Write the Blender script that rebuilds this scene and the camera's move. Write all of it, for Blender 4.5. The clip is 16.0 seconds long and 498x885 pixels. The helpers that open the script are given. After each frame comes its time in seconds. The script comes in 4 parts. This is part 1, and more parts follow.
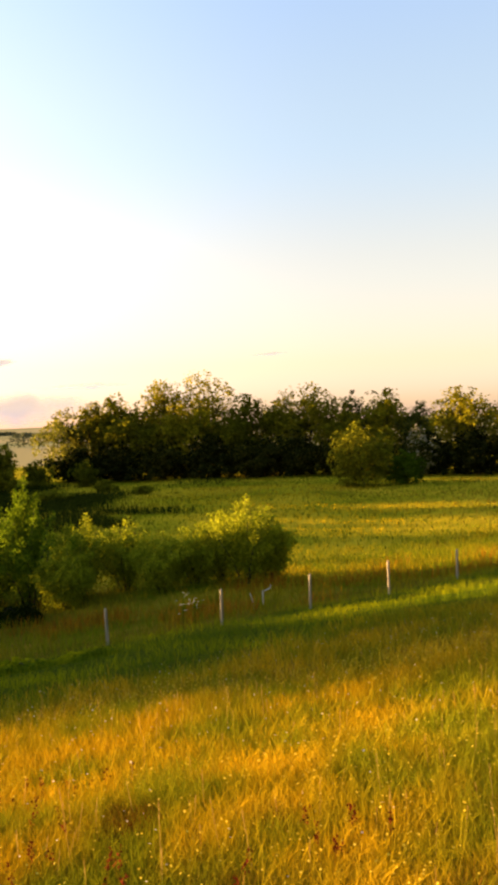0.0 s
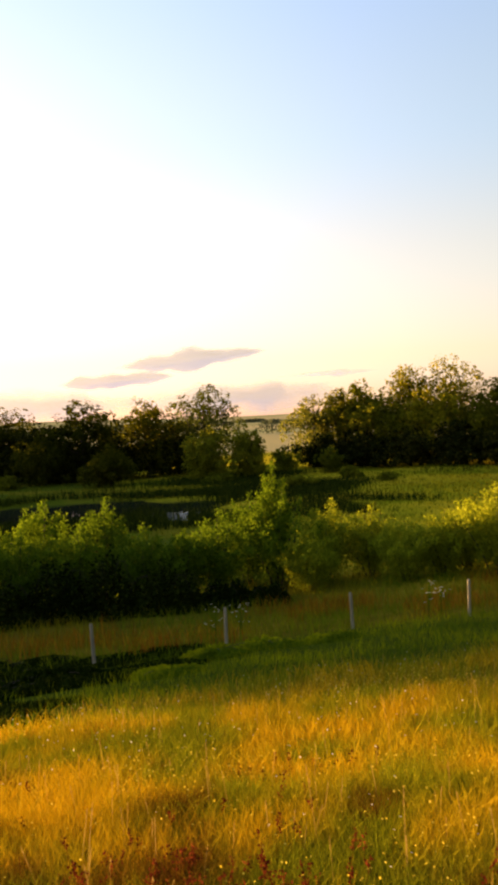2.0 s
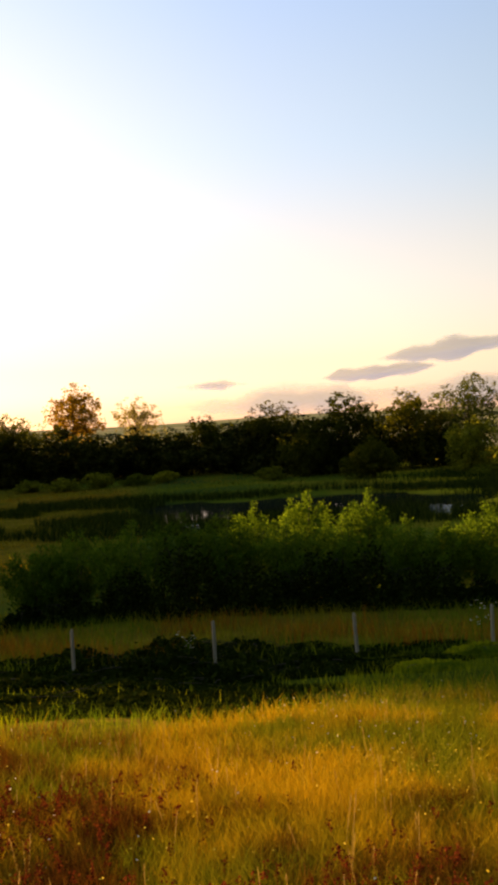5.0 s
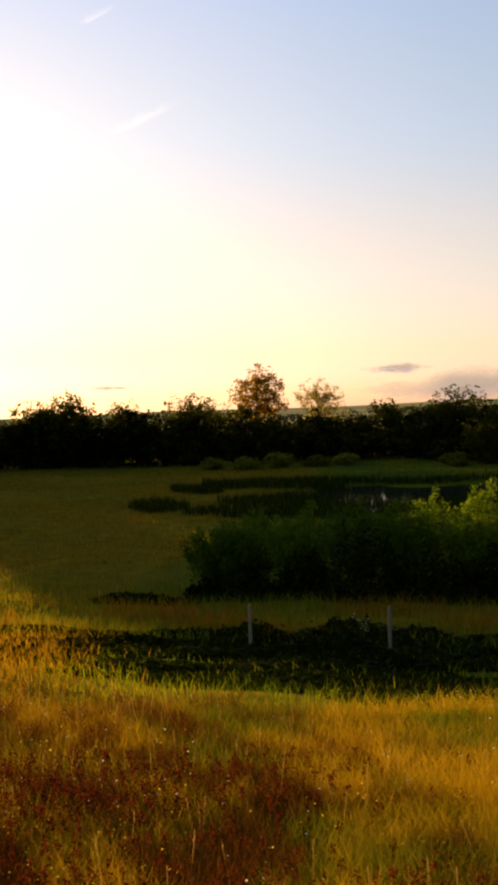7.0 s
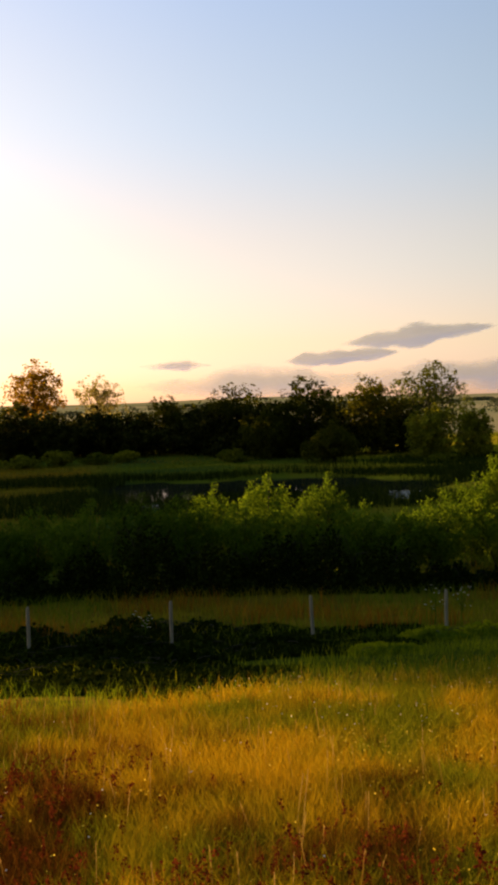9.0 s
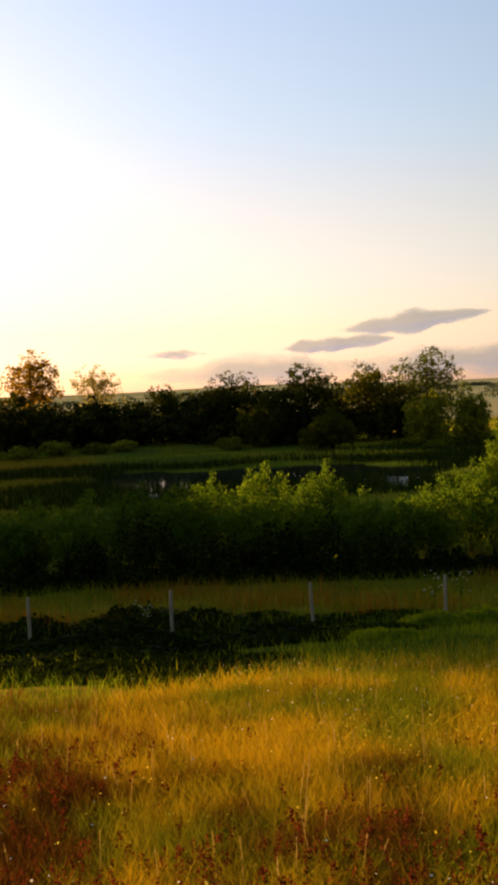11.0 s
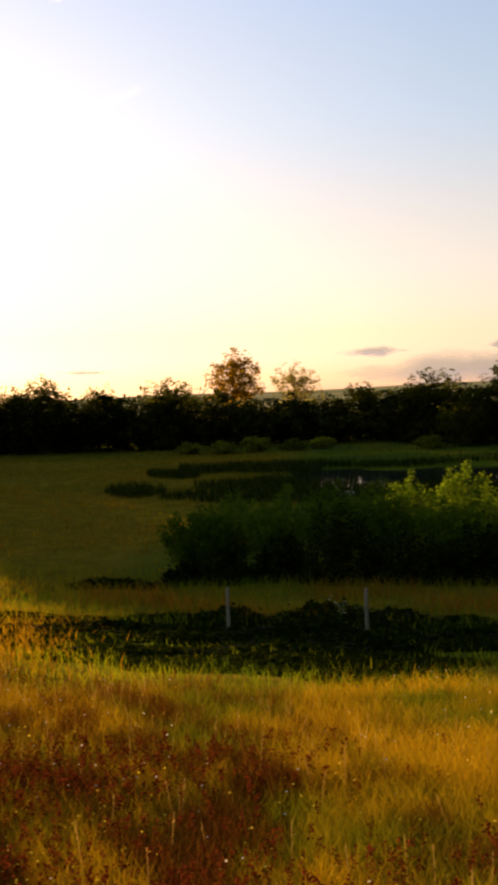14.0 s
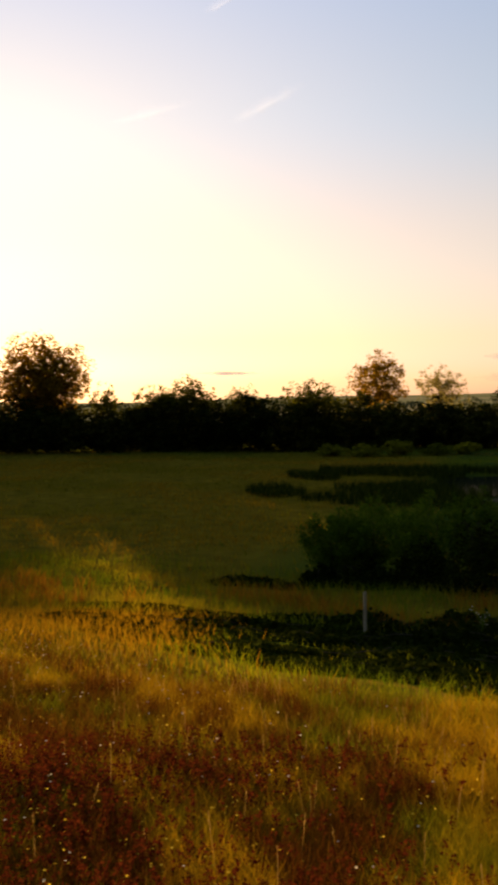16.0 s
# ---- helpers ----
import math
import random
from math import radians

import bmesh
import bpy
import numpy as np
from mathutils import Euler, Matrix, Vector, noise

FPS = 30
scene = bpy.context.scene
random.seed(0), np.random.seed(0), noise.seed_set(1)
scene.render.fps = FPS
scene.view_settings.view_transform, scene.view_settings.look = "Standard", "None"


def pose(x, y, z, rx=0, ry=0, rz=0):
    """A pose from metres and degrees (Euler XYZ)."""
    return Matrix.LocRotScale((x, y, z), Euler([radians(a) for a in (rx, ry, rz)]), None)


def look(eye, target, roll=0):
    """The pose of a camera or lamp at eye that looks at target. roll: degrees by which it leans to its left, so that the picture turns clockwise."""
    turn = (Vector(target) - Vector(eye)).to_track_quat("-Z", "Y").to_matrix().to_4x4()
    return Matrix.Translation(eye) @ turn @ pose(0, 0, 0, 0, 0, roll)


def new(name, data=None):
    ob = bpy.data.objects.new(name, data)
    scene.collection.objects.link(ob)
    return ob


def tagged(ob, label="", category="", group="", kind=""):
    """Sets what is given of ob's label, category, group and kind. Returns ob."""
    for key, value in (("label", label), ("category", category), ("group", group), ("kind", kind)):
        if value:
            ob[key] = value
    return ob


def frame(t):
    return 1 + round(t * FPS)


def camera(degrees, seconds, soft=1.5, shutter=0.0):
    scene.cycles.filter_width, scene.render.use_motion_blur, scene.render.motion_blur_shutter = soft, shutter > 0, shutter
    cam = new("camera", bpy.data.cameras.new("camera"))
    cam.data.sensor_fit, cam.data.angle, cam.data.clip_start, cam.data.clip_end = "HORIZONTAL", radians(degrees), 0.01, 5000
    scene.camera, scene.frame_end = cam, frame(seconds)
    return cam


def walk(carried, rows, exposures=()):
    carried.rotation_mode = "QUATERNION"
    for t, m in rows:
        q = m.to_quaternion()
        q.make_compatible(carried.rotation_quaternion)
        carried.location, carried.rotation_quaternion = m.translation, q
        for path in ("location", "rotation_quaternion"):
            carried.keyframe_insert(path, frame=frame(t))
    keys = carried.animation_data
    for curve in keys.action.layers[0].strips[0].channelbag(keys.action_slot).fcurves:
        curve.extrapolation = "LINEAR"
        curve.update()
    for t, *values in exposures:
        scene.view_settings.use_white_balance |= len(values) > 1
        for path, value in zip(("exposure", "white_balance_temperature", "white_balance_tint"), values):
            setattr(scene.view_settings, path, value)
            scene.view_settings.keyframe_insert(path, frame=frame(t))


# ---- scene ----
POND_Z = -6.15  # the pond lies in the valley bottom
EYE = 1.6  # camera height above the bank it stands on

cam = camera(32.72, 16.0, soft=3.8, shutter=0.2)
# seconds, tilt, lean, turn in degrees: the camera turns where it stands
PATH = [
    (0.00, 88.75, 2.00, -35.53),
    (0.50, 88.59, 2.01, -31.32),
    (1.00, 88.33, 2.18, -27.16),
    (1.50, 88.16, 2.84, -22.33),
    (2.00, 88.43, 2.40, -19.10),
    (2.50, 88.55, 2.27, -16.46),
    (3.00, 88.27, 2.32, -14.63),
    (3.50, 87.98, 3.60, -14.12),
    (4.00, 88.92, 2.86, -10.65),
    (4.50, 88.52, 2.29, -6.05),
    (5.00, 88.67, 3.08, -1.54),
    (5.20, 88.59, 2.95, 0.27),
    (5.62, 88.41, 2.63, 4.20),
    (6.04, 88.22, 2.27, 7.84),
    (6.46, 88.06, 1.95, 10.36),
    (6.88, 87.96, 1.72, 10.94),
    (7.30, 87.96, 1.66, 8.75),
    (7.50, 87.98, 1.68, 6.91),
    (8.00, 87.90, 1.68, 2.64),
    (8.50, 87.77, 1.30, -1.24),
    (9.00, 87.35, 1.54, -4.08),
    (9.20, 87.20, 1.25, -4.47),
    (9.62, 87.10, 1.50, -4.62),
    (10.04, 86.95, 1.80, -4.66),
    (10.46, 86.80, 2.00, -4.50),
    (10.88, 86.60, 2.20, -4.30),
    (11.30, 86.47, 2.34, -4.02),
    (11.50, 86.93, 2.40, -3.67),
    (12.00, 86.99, 2.19, -3.38),
    (12.50, 87.03, 1.55, -4.08),
    (13.00, 87.23, 1.94, -3.33),
    (13.50, 87.15, 2.34, 1.85),
    (14.00, 86.83, 2.03, 9.09),
    (14.50, 87.49, 2.32, 16.71),
    (15.00, 86.62, 1.53, 22.12),
    (15.50, 87.15, 1.51, 24.17),
    (16.00, 87.19, 1.00, 18.67),
]
EXPOSURES = [(t, e, 7100 if t < 4 else 6950 if t < 7 else 6850, 27 if t < 4 else 23) for t, e in (
    (0.0, 2.84), (1.2, 2.76), (2.5, 2.56), (3.5, 2.43), (5.0, 2.2), (7.5, 1.76), (8.5, 1.82), (9.2, 1.98), (11.3, 2.1), (13.0, 2.1), (14.0, 1.9), (15.0, 1.6), (16.0, 1.6))]
walk(cam, [(t, pose(0, 0, EYE, a, b, c)) for t, a, b, c in PATH], EXPOSURES)

# ---- light ----
SUN_AZ, SUN_EL = -38.2, 4.2  # degrees clockwise from +y, and above the horizon


def heading(az, el=0.0):
    a, e = radians(az), radians(el)
    return Vector((math.sin(a) * math.cos(e), math.cos(a) * math.cos(e), math.sin(e)))


world = bpy.data.worlds.new("evening_sky")
scene.world = world
world.use_nodes = True
wn, wl = world.node_tree.nodes, world.node_tree.links
wn.clear()
sky = wn.new("ShaderNodeTexSky")
sky.sky_type = "NISHITA"
sky.sun_disc = False
sky.sun_elevation, sky.sun_rotation = radians(SUN_EL), radians(SUN_AZ)
sky.altitude, sky.air_density, sky.dust_density, sky.ozone_density = 50.0, 1.0, 1.3, 1.6
back = wn.new("ShaderNodeBackground")
wout = wn.new("ShaderNodeOutputWorld")
haze = wn.new("ShaderNodeGamma")  # thin even haze evens out the evening sky
haze.inputs["Gamma"].default_value = 0.5
wl.new(sky.outputs[0], haze.inputs["Color"])
vivid = wn.new("ShaderNodeHueSaturation")
vivid.inputs["Saturation"].default_value = 1.12
wl.new(haze.outputs[0], vivid.inputs["Color"])
# colour of the evening by height: mauve on the horizon, peach above it, blue overhead
place_in_sky = wn.new("ShaderNodeTexCoord")
height_of = wn.new("ShaderNodeSeparateXYZ")
wl.new(place_in_sky.outputs["Generated"], height_of.inputs[0])
evening = wn.new("ShaderNodeValToRGB")
evening.color_ramp.interpolation = "EASE"
for spot, shade in ((0.025, (1.05, 0.93, 1.15, 1)), (0.075, (1.08, 0.91, 0.84, 1)), (0.17, (1.04, 0.935, 0.86, 1)), (0.32, (0.88, 0.965, 1.03, 1))):
    evening.color_ramp.elements.new(spot).color = shade
evening.color_ramp.elements[0].color = (1.04, 0.92, 1.45, 1)
evening.color_ramp.elements[-1].color = (0.76, 0.94, 1.20, 1)
evening.color_ramp.elements[-1].position = 0.55
wl.new(height_of.outputs[2], evening.inputs[0])
tinted = wn.new("ShaderNodeMix")
tinted.data_type, tinted.blend_type = "RGBA", "MULTIPLY"
tinted.inputs[0].default_value = 1.0
wl.new(vivid.outputs[0], tinted.inputs[6])
wl.new(evening.outputs[0], tinted.inputs[7])
# the sky dims towards the side away from the sunset
sunward = wn.new("ShaderNodeVectorMath")
sunward.operation = "DOT_PRODUCT"
sunward.inputs[1].default_value = heading(SUN_AZ)
wl.new(place_in_sky.outputs["Generated"], sunward.inputs[0])
dusk = wn.new("ShaderNodeMapRange")
dusk.interpolation_type = "SMOOTHSTEP"
dusk.inputs[1].default_value, dusk.inputs[2].default_value, dusk.inputs[3].default_value, dusk.inputs[4].default_value = -1.0, -0.2, 0.12, 1.0
wl.new(sunward.outputs["Value"], dusk.inputs[0])
# and turns cooler there
cool = wn.new("ShaderNodeMapRange")
cool.interpolation_type = "SMOOTHSTEP"
cool.inputs[1].default_value, cool.inputs[2].default_value, cool.inputs[3].default_value, cool.inputs[4].default_value = 0.76, 0.12, 0.0, 1.0
wl.new(sunward.outputs["Value"], cool.inputs[0])
cooled = wn.new("ShaderNodeMix")
cooled.data_type, cooled.blend_type = "RGBA", "MULTIPLY"
cooled.inputs[7].default_value = (0.72, 0.765, 0.755, 1)
wl.new(cool.outputs[0], cooled.inputs[0])
wl.new(tinted.outputs[2], cooled.inputs[6])
# bright haze around the low sun
toward = wn.new("ShaderNodeVectorMath")
toward.operation = "DOT_PRODUCT"
toward.inputs[1].default_value = heading(SUN_AZ, SUN_EL + 6)
wl.new(place_in_sky.outputs["Generated"], toward.inputs[0])
glow = wn.new("ShaderNodeMapRange")
glow.interpolation_type = "SMOOTHSTEP"
glow.inputs[1].default_value, glow.inputs[2].default_value, glow.inputs[3].default_value, glow.inputs[4].default_value = 0.72, 1.0, 0.0, 0.15
wl.new(toward.outputs["Value"], glow.inputs[0])
bright = wn.new("ShaderNodeMix")
bright.data_type, bright.blend_type, bright.clamp_factor = "RGBA", "ADD", False
bright.inputs[7].default_value = (1.0, 0.97, 0.90, 1)
wl.new(glow.outputs[0], bright.inputs[0])
wl.new(cooled.outputs[2], bright.inputs[6])
strength = wn.new("ShaderNodeMath")
strength.operation = "MULTIPLY"
strength.inputs[1].default_value = 0.15
wl.new(dusk.outputs[0], strength.inputs[0])
wl.new(strength.outputs[0], back.inputs["Strength"])
wl.new(bright.outputs[2], back.inputs["Color"])
wl.new(back.outputs[0], wout.inputs["Surface"])

sun_data = bpy.data.lights.new("sun", "SUN")
sun_data.energy, sun_data.angle, sun_data.color = 4.3, radians(0.6), (1.0, 0.70, 0.32)
sun = new("sun", sun_data)
sun.matrix_world = look(heading(SUN_AZ, SUN_EL) * 200, (0, 0, 0))


# ---- materials ----
def graph(name):
    m = bpy.data.materials.new(name)
    m.use_nodes = True
    nt = m.node_tree
    nt.nodes.clear()
    return m, nt.nodes, nt.links


def ramp(n, stops):
    r = n.new("ShaderNodeValToRGB")
    e = r.color_ramp.elements
    while len(e) < len(stops):
        e.new(0.5)
    for k, (p, c) in enumerate(stops):
        e[k].position, e[k].color = p, (*c, 1)
    return r


def noise_tex(n, l, coord, scale, detail=4.0, rough=0.55):
    t = n.new("ShaderNodeTexNoise")
    t.inputs["Scale"].default_value, t.inputs["Detail"].default_value, t.inputs["Roughness"].default_value = scale, detail, rough
    l.new(coord, t.inputs["Vector"])
    return t.outputs["Fac"]


def mix_rgb(n, l, fac, a, b, mode="MIX"):
    m = n.new("ShaderNodeMix")
    m.data_type, m.blend_type = "RGBA", mode
    for sock, v in ((m.inputs[0], fac), (m.inputs[6], a), (m.inputs[7], b)):
        if isinstance(v, (int, float)):
            sock.default_value = v
        elif isinstance(v, tuple):
            sock.default_value = (*v, 1)
        else:
            l.new(v, sock)
    return m.outputs[2]


def leafy(name, stops, through_light=0.35, patch=0.15, patch_cols=None, rough=0.55, cutoff=(0.42, 0.58), rust=None, each=False):
    """Leaves and blades: colour by piece and by patch, lit through from behind."""
    m, n, l = graph(name)
    geo, tc = n.new("ShaderNodeNewGeometry"), n.new("ShaderNodeTexCoord")
    col = ramp(n, stops)
    l.new(geo.outputs["Random Per Island"], col.inputs[0])
    colour = col.outputs[0]
    if patch_cols:
        other = ramp(n, patch_cols)
        l.new(geo.outputs["Random Per Island"], other.inputs[0])
        big = noise_tex(n, l, tc.outputs["Object"], patch, 3.0)
        mr = n.new("ShaderNodeMapRange")
        mr.inputs[1].default_value, mr.inputs[2].default_value = cutoff
        l.new(big, mr.inputs[0])
        colour = mix_rgb(n, l, mr.outputs[0], colour, other.outputs[0])
    if rust:
        third = ramp(n, rust)
        l.new(geo.outputs["Random Per Island"], third.inputs[0])
        drift = noise_tex(n, l, tc.outputs["Object"], 1.5, 3.0)
        sep = n.new("ShaderNodeSeparateXYZ")
        l.new(tc.outputs["Object"], sep.inputs[0])
        dot = n.new("ShaderNodeMath")  # thins out to the right and towards the fence
        dot.operation = "MULTIPLY_ADD"
        dot.inputs[1].default_value = 0.35
        l.new(sep.outputs[1], dot.inputs[0])
        l.new(sep.outputs[0], dot.inputs[2])
        lean = n.new("ShaderNodeMapRange")
        lean.inputs[1].default_value, lean.inputs[2].default_value, lean.inputs[3].default_value, lean.inputs[4].default_value = 9.0, 0.0, -0.25, 0.15
        l.new(dot.outputs[0], lean.inputs[0])
        total = n.new("ShaderNodeMath")
        l.new(drift, total.inputs[0])
        l.new(lean.outputs[0], total.inputs[1])
        mr3 = n.new("ShaderNodeMapRange")
        mr3.inputs[1].default_value, mr3.inputs[2].default_value = 0.55, 0.69
        l.new(total.outputs[0], mr3.inputs[0])
        colour = mix_rgb(n, l, mr3.outputs[0], colour, third.outputs[0])
    if each:  # every plant has its own green
        who = n.new("ShaderNodeObjectInfo")
        own = ramp(n, [(0.0, (0.55, 0.62, 0.6)), (0.5, (1.0, 0.95, 0.9)), (1.0, (1.5, 1.32, 1.0))])
        l.new(who.outputs["Random"], own.inputs[0])
        colour = mix_rgb(n, l, 1.0, colour, own.outputs[0], "MULTIPLY")
    p = n.new("ShaderNodeBsdfPrincipled")
    p.inputs["Roughness"].default_value = rough
    p.inputs["Specular IOR Level"].default_value = 0.0
    l.new(colour, p.inputs["Base Color"])
    tr = n.new("ShaderNodeBsdfTranslucent")
    l.new(colour, tr.inputs["Color"])
    mx = n.new("ShaderNodeMixShader")
    mx.inputs[0].default_value = through_light
    o = n.new("ShaderNodeOutputMaterial")
    l.new(p.outputs[0], mx.inputs[1])
    l.new(tr.outputs[0], mx.inputs[2])
    l.new(mx.outputs[0], o.inputs["Surface"])
    return m


def solid(name, c1, c2, scale, rough=0.8, bump=0.3, stretch=(1, 1, 1)):
    m, n, l = graph(name)
    tc, mp = n.new("ShaderNodeTexCoord"), n.new("ShaderNodeMapping")
    mp.inputs["Scale"].default_value = stretch
    l.new(tc.outputs["Object"], mp.inputs["Vector"])
    fine = noise_tex(n, l, mp.outputs[0], scale, 8.0, 0.65)
    broad = noise_tex(n, l, mp.outputs[0], scale * 0.12, 2.0)
    mth = n.new("ShaderNodeMath")
    mth.operation = "MULTIPLY_ADD"
    mth.inputs[1].default_value = 0.6
    l.new(fine, mth.inputs[0])
    half = n.new("ShaderNodeMath")
    half.operation = "MULTIPLY"
    half.inputs[1].default_value = 0.4
    l.new(broad, half.inputs[0])
    l.new(half.outputs[0], mth.inputs[2])
    col = ramp(n, [(0.3, c1), (0.7, c2)])
    l.new(mth.outputs[0], col.inputs[0])
    p = n.new("ShaderNodeBsdfPrincipled")
    p.inputs["Roughness"].default_value = rough
    p.inputs["Specular IOR Level"].default_value = 0.1
    l.new(col.outputs[0], p.inputs["Base Color"])
    b = n.new("ShaderNodeBump")
    b.inputs["Strength"].default_value = bump
    l.new(fine, b.inputs["Height"])
    l.new(b.outputs[0], p.inputs["Normal"])
    o = n.new("ShaderNodeOutputMaterial")
    l.new(p.outputs[0], o.inputs["Surface"])
    return m


def ground_material():
    """Meadow, ditch side, valley and far fields on one sheet, by place in plan."""
    m, n, l = graph("meadow_ground")
    tc = n.new("ShaderNodeTexCoord")
    P = tc.outputs["Object"]
    sep = n.new("ShaderNodeSeparateXYZ")
    l.new(P, sep.inputs[0])

    def band(src, lo, hi, wobble=None, amount=0.0):
        mr = n.new("ShaderNodeMapRange")
        mr.interpolation_type = "SMOOTHSTEP"
        mr.inputs[1].default_value, mr.inputs[2].default_value = lo, hi
        if wobble is None:
            l.new(src, mr.inputs[0])
        else:
            a = n.new("ShaderNodeMath")
            a.operation = "MULTIPLY_ADD"
            a.inputs[1].default_value = amount
            l.new(wobble, a.inputs[0])
            l.new(src, a.inputs[2])
            l.new(a.outputs[0], mr.inputs[0])
        return mr.outputs[0]

    fine = noise_tex(n, l, P, 9.0, 8.0, 0.7)
    mid = noise_tex(n, l, P, 0.7, 5.0)
    big = noise_tex(n, l, P, 0.09, 4.0)
    straw = ramp(n, [(0.3, (0.10, 0.065, 0.006)), (0.5, (0.17, 0.11, 0.010)), (0.72, (0.24, 0.155, 0.02))])
    l.new(fine, straw.inputs[0])
    green = ramp(n, [(0.3, (0.02, 0.03, 0.003)), (0.55, (0.05, 0.065, 0.005)), (0.75, (0.11, 0.12, 0.010))])
    l.new(fine, green.inputs[0])
    olive = ramp(n, [(0.3, (0.09, 0.065, 0.006)), (0.55, (0.15, 0.10, 0.008)), (0.75, (0.22, 0.14, 0.012))])
    l.new(mid, olive.inputs[0])
    lush = ramp(n, [(0.35, (0.03, 0.055, 0.01)), (0.55, (0.08, 0.095, 0.006)), (0.7, (0.17, 0.13, 0.010))])
    l.new(big, lush.inputs[0])
    near = mix_rgb(n, l, band(mid, 0.5, 0.66), straw.outputs[0], green.outputs[0])
    c = mix_rgb(n, l, band(sep.outputs[1], 12.0, 14.5, mid, 2.0), near, green.outputs[0])
    c = mix_rgb(n, l, band(sep.outputs[1], 21.0, 23.0, mid, 2.0), c, olive.outputs[0])
    c = mix_rgb(n, l, band(sep.outputs[1], 30.0, 36.0, mid, 5.0), c, lush.outputs[0])
    # right-hand pasture: golden, with its sunlit brightness tinted into the ground
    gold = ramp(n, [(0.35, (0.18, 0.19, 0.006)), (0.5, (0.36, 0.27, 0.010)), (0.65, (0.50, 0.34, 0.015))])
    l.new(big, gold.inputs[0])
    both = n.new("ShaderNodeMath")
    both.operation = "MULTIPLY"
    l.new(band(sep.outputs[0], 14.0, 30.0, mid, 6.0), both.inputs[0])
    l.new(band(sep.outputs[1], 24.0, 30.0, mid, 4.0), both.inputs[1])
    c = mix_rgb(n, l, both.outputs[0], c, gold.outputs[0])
    tawny = n.new("ShaderNodeMath")
    tawny.operation = "MULTIPLY"
    l.new(band(sep.outputs[0], -5.0, -11.0, mid, 5.0), tawny.inputs[0])
    l.new(band(sep.outputs[1], 122.0, 108.0, mid, 8.0), tawny.inputs[1])
    only = n.new("ShaderNodeMath")
    only.operation = "MULTIPLY"
    l.new(tawny.outputs[0], only.inputs[0])
    l.new(band(sep.outputs[1], 24.0, 30.0, mid, 4.0), only.inputs[1])
    c = mix_rgb(n, l, only.outputs[0], c, olive.outputs[0])
    # far fields in strips
    vor = n.new("ShaderNodeTexVoronoi")
    vor.inputs["Scale"].default_value = 0.006
    l.new(P, vor.inputs["Vector"])
    sepc = n.new("ShaderNodeSeparateColor")
    l.new(vor.outputs["Color"], sepc.inputs[0])
    fields = ramp(n, [(0.0, (0.44, 0.34, 0.15)), (0.45, (0.38, 0.30, 0.12)), (0.6, (0.24, 0.23, 0.08)), (1.0, (0.38, 0.32, 0.13))])
    l.new(sepc.outputs[0], fields.inputs[0])
    c = mix_rgb(n, l, band(sep.outputs[1], 165.0, 185.0), c, fields.outputs[0])
    p = n.new("ShaderNodeBsdfPrincipled")
    p.inputs["Roughness"].default_value = 0.95
    p.inputs["Specular IOR Level"].default_value = 0.0
    l.new(c, p.inputs["Base Color"])
    b = n.new("ShaderNodeBump")
    b.inputs["Strength"].default_value, b.inputs["Distance"].default_value = 0.6, 0.08
    l.new(fine, b.inputs["Height"])
    l.new(b.outputs[0], p.inputs["Normal"])
    o = n.new("ShaderNodeOutputMaterial")
    l.new(p.outputs[0], o.inputs["Surface"])
    return m


def water_material():
    m, n, l = graph("pond_water")
    tc = n.new("ShaderNodeTexCoord")
    p = n.new("ShaderNodeBsdfPrincipled")
    p.inputs["Base Color"].default_value = (0.012, 0.014, 0.010, 1)
    p.inputs["Roughness"].default_value, p.inputs["IOR"].default_value = 0.04, 1.33
    b = n.new("ShaderNodeBump")
    b.inputs["Strength"].default_value, b.inputs["Distance"].default_value = 0.08, 0.32
    l.new(noise_tex(n, l, tc.outputs["Object"], 1.6, 3.0), b.inputs["Height"])
    gust = n.new("ShaderNodeMapRange")  # ruffled by wind in patches
    gust.inputs[1].default_value, gust.inputs[2].default_value, gust.inputs[3].default_value, gust.inputs[4].default_value = 0.48, 0.6, 0.005, 0.016
    l.new(noise_tex(n, l, tc.outputs["Object"], 0.12, 2.0), gust.inputs[0])
    ruffled = gust.outputs[0]
    for spot, radius in (((16.8, 67.5, POND_Z), 2.0), ((-2.9, 63.8, POND_Z), 1.6)):  # and all over the open inlets
        reach = n.new("ShaderNodeVectorMath")
        reach.operation = "DISTANCE"
        reach.inputs[1].default_value = spot
        l.new(tc.outputs["Object"], reach.inputs[0])
        arm = n.new("ShaderNodeMapRange")
        arm.inputs[1].default_value, arm.inputs[2].default_value, arm.inputs[3].default_value, arm.inputs[4].default_value = radius, 2 * radius, 0.9, 0.0
        l.new(reach.outputs["Value"], arm.inputs[0])
        most = n.new("ShaderNodeMath")
        most.operation = "MAXIMUM"
        l.new(ruffled, most.inputs[0])
        l.new(arm.outputs[0], most.inputs[1])
        ruffled = most.outputs[0]
    l.new(ruffled, b.inputs["Strength"])
    l.new(b.outputs[0], p.inputs["Normal"])
    o = n.new("ShaderNodeOutputMaterial")
    l.new(p.outputs[0], o.inputs["Surface"])
    return m


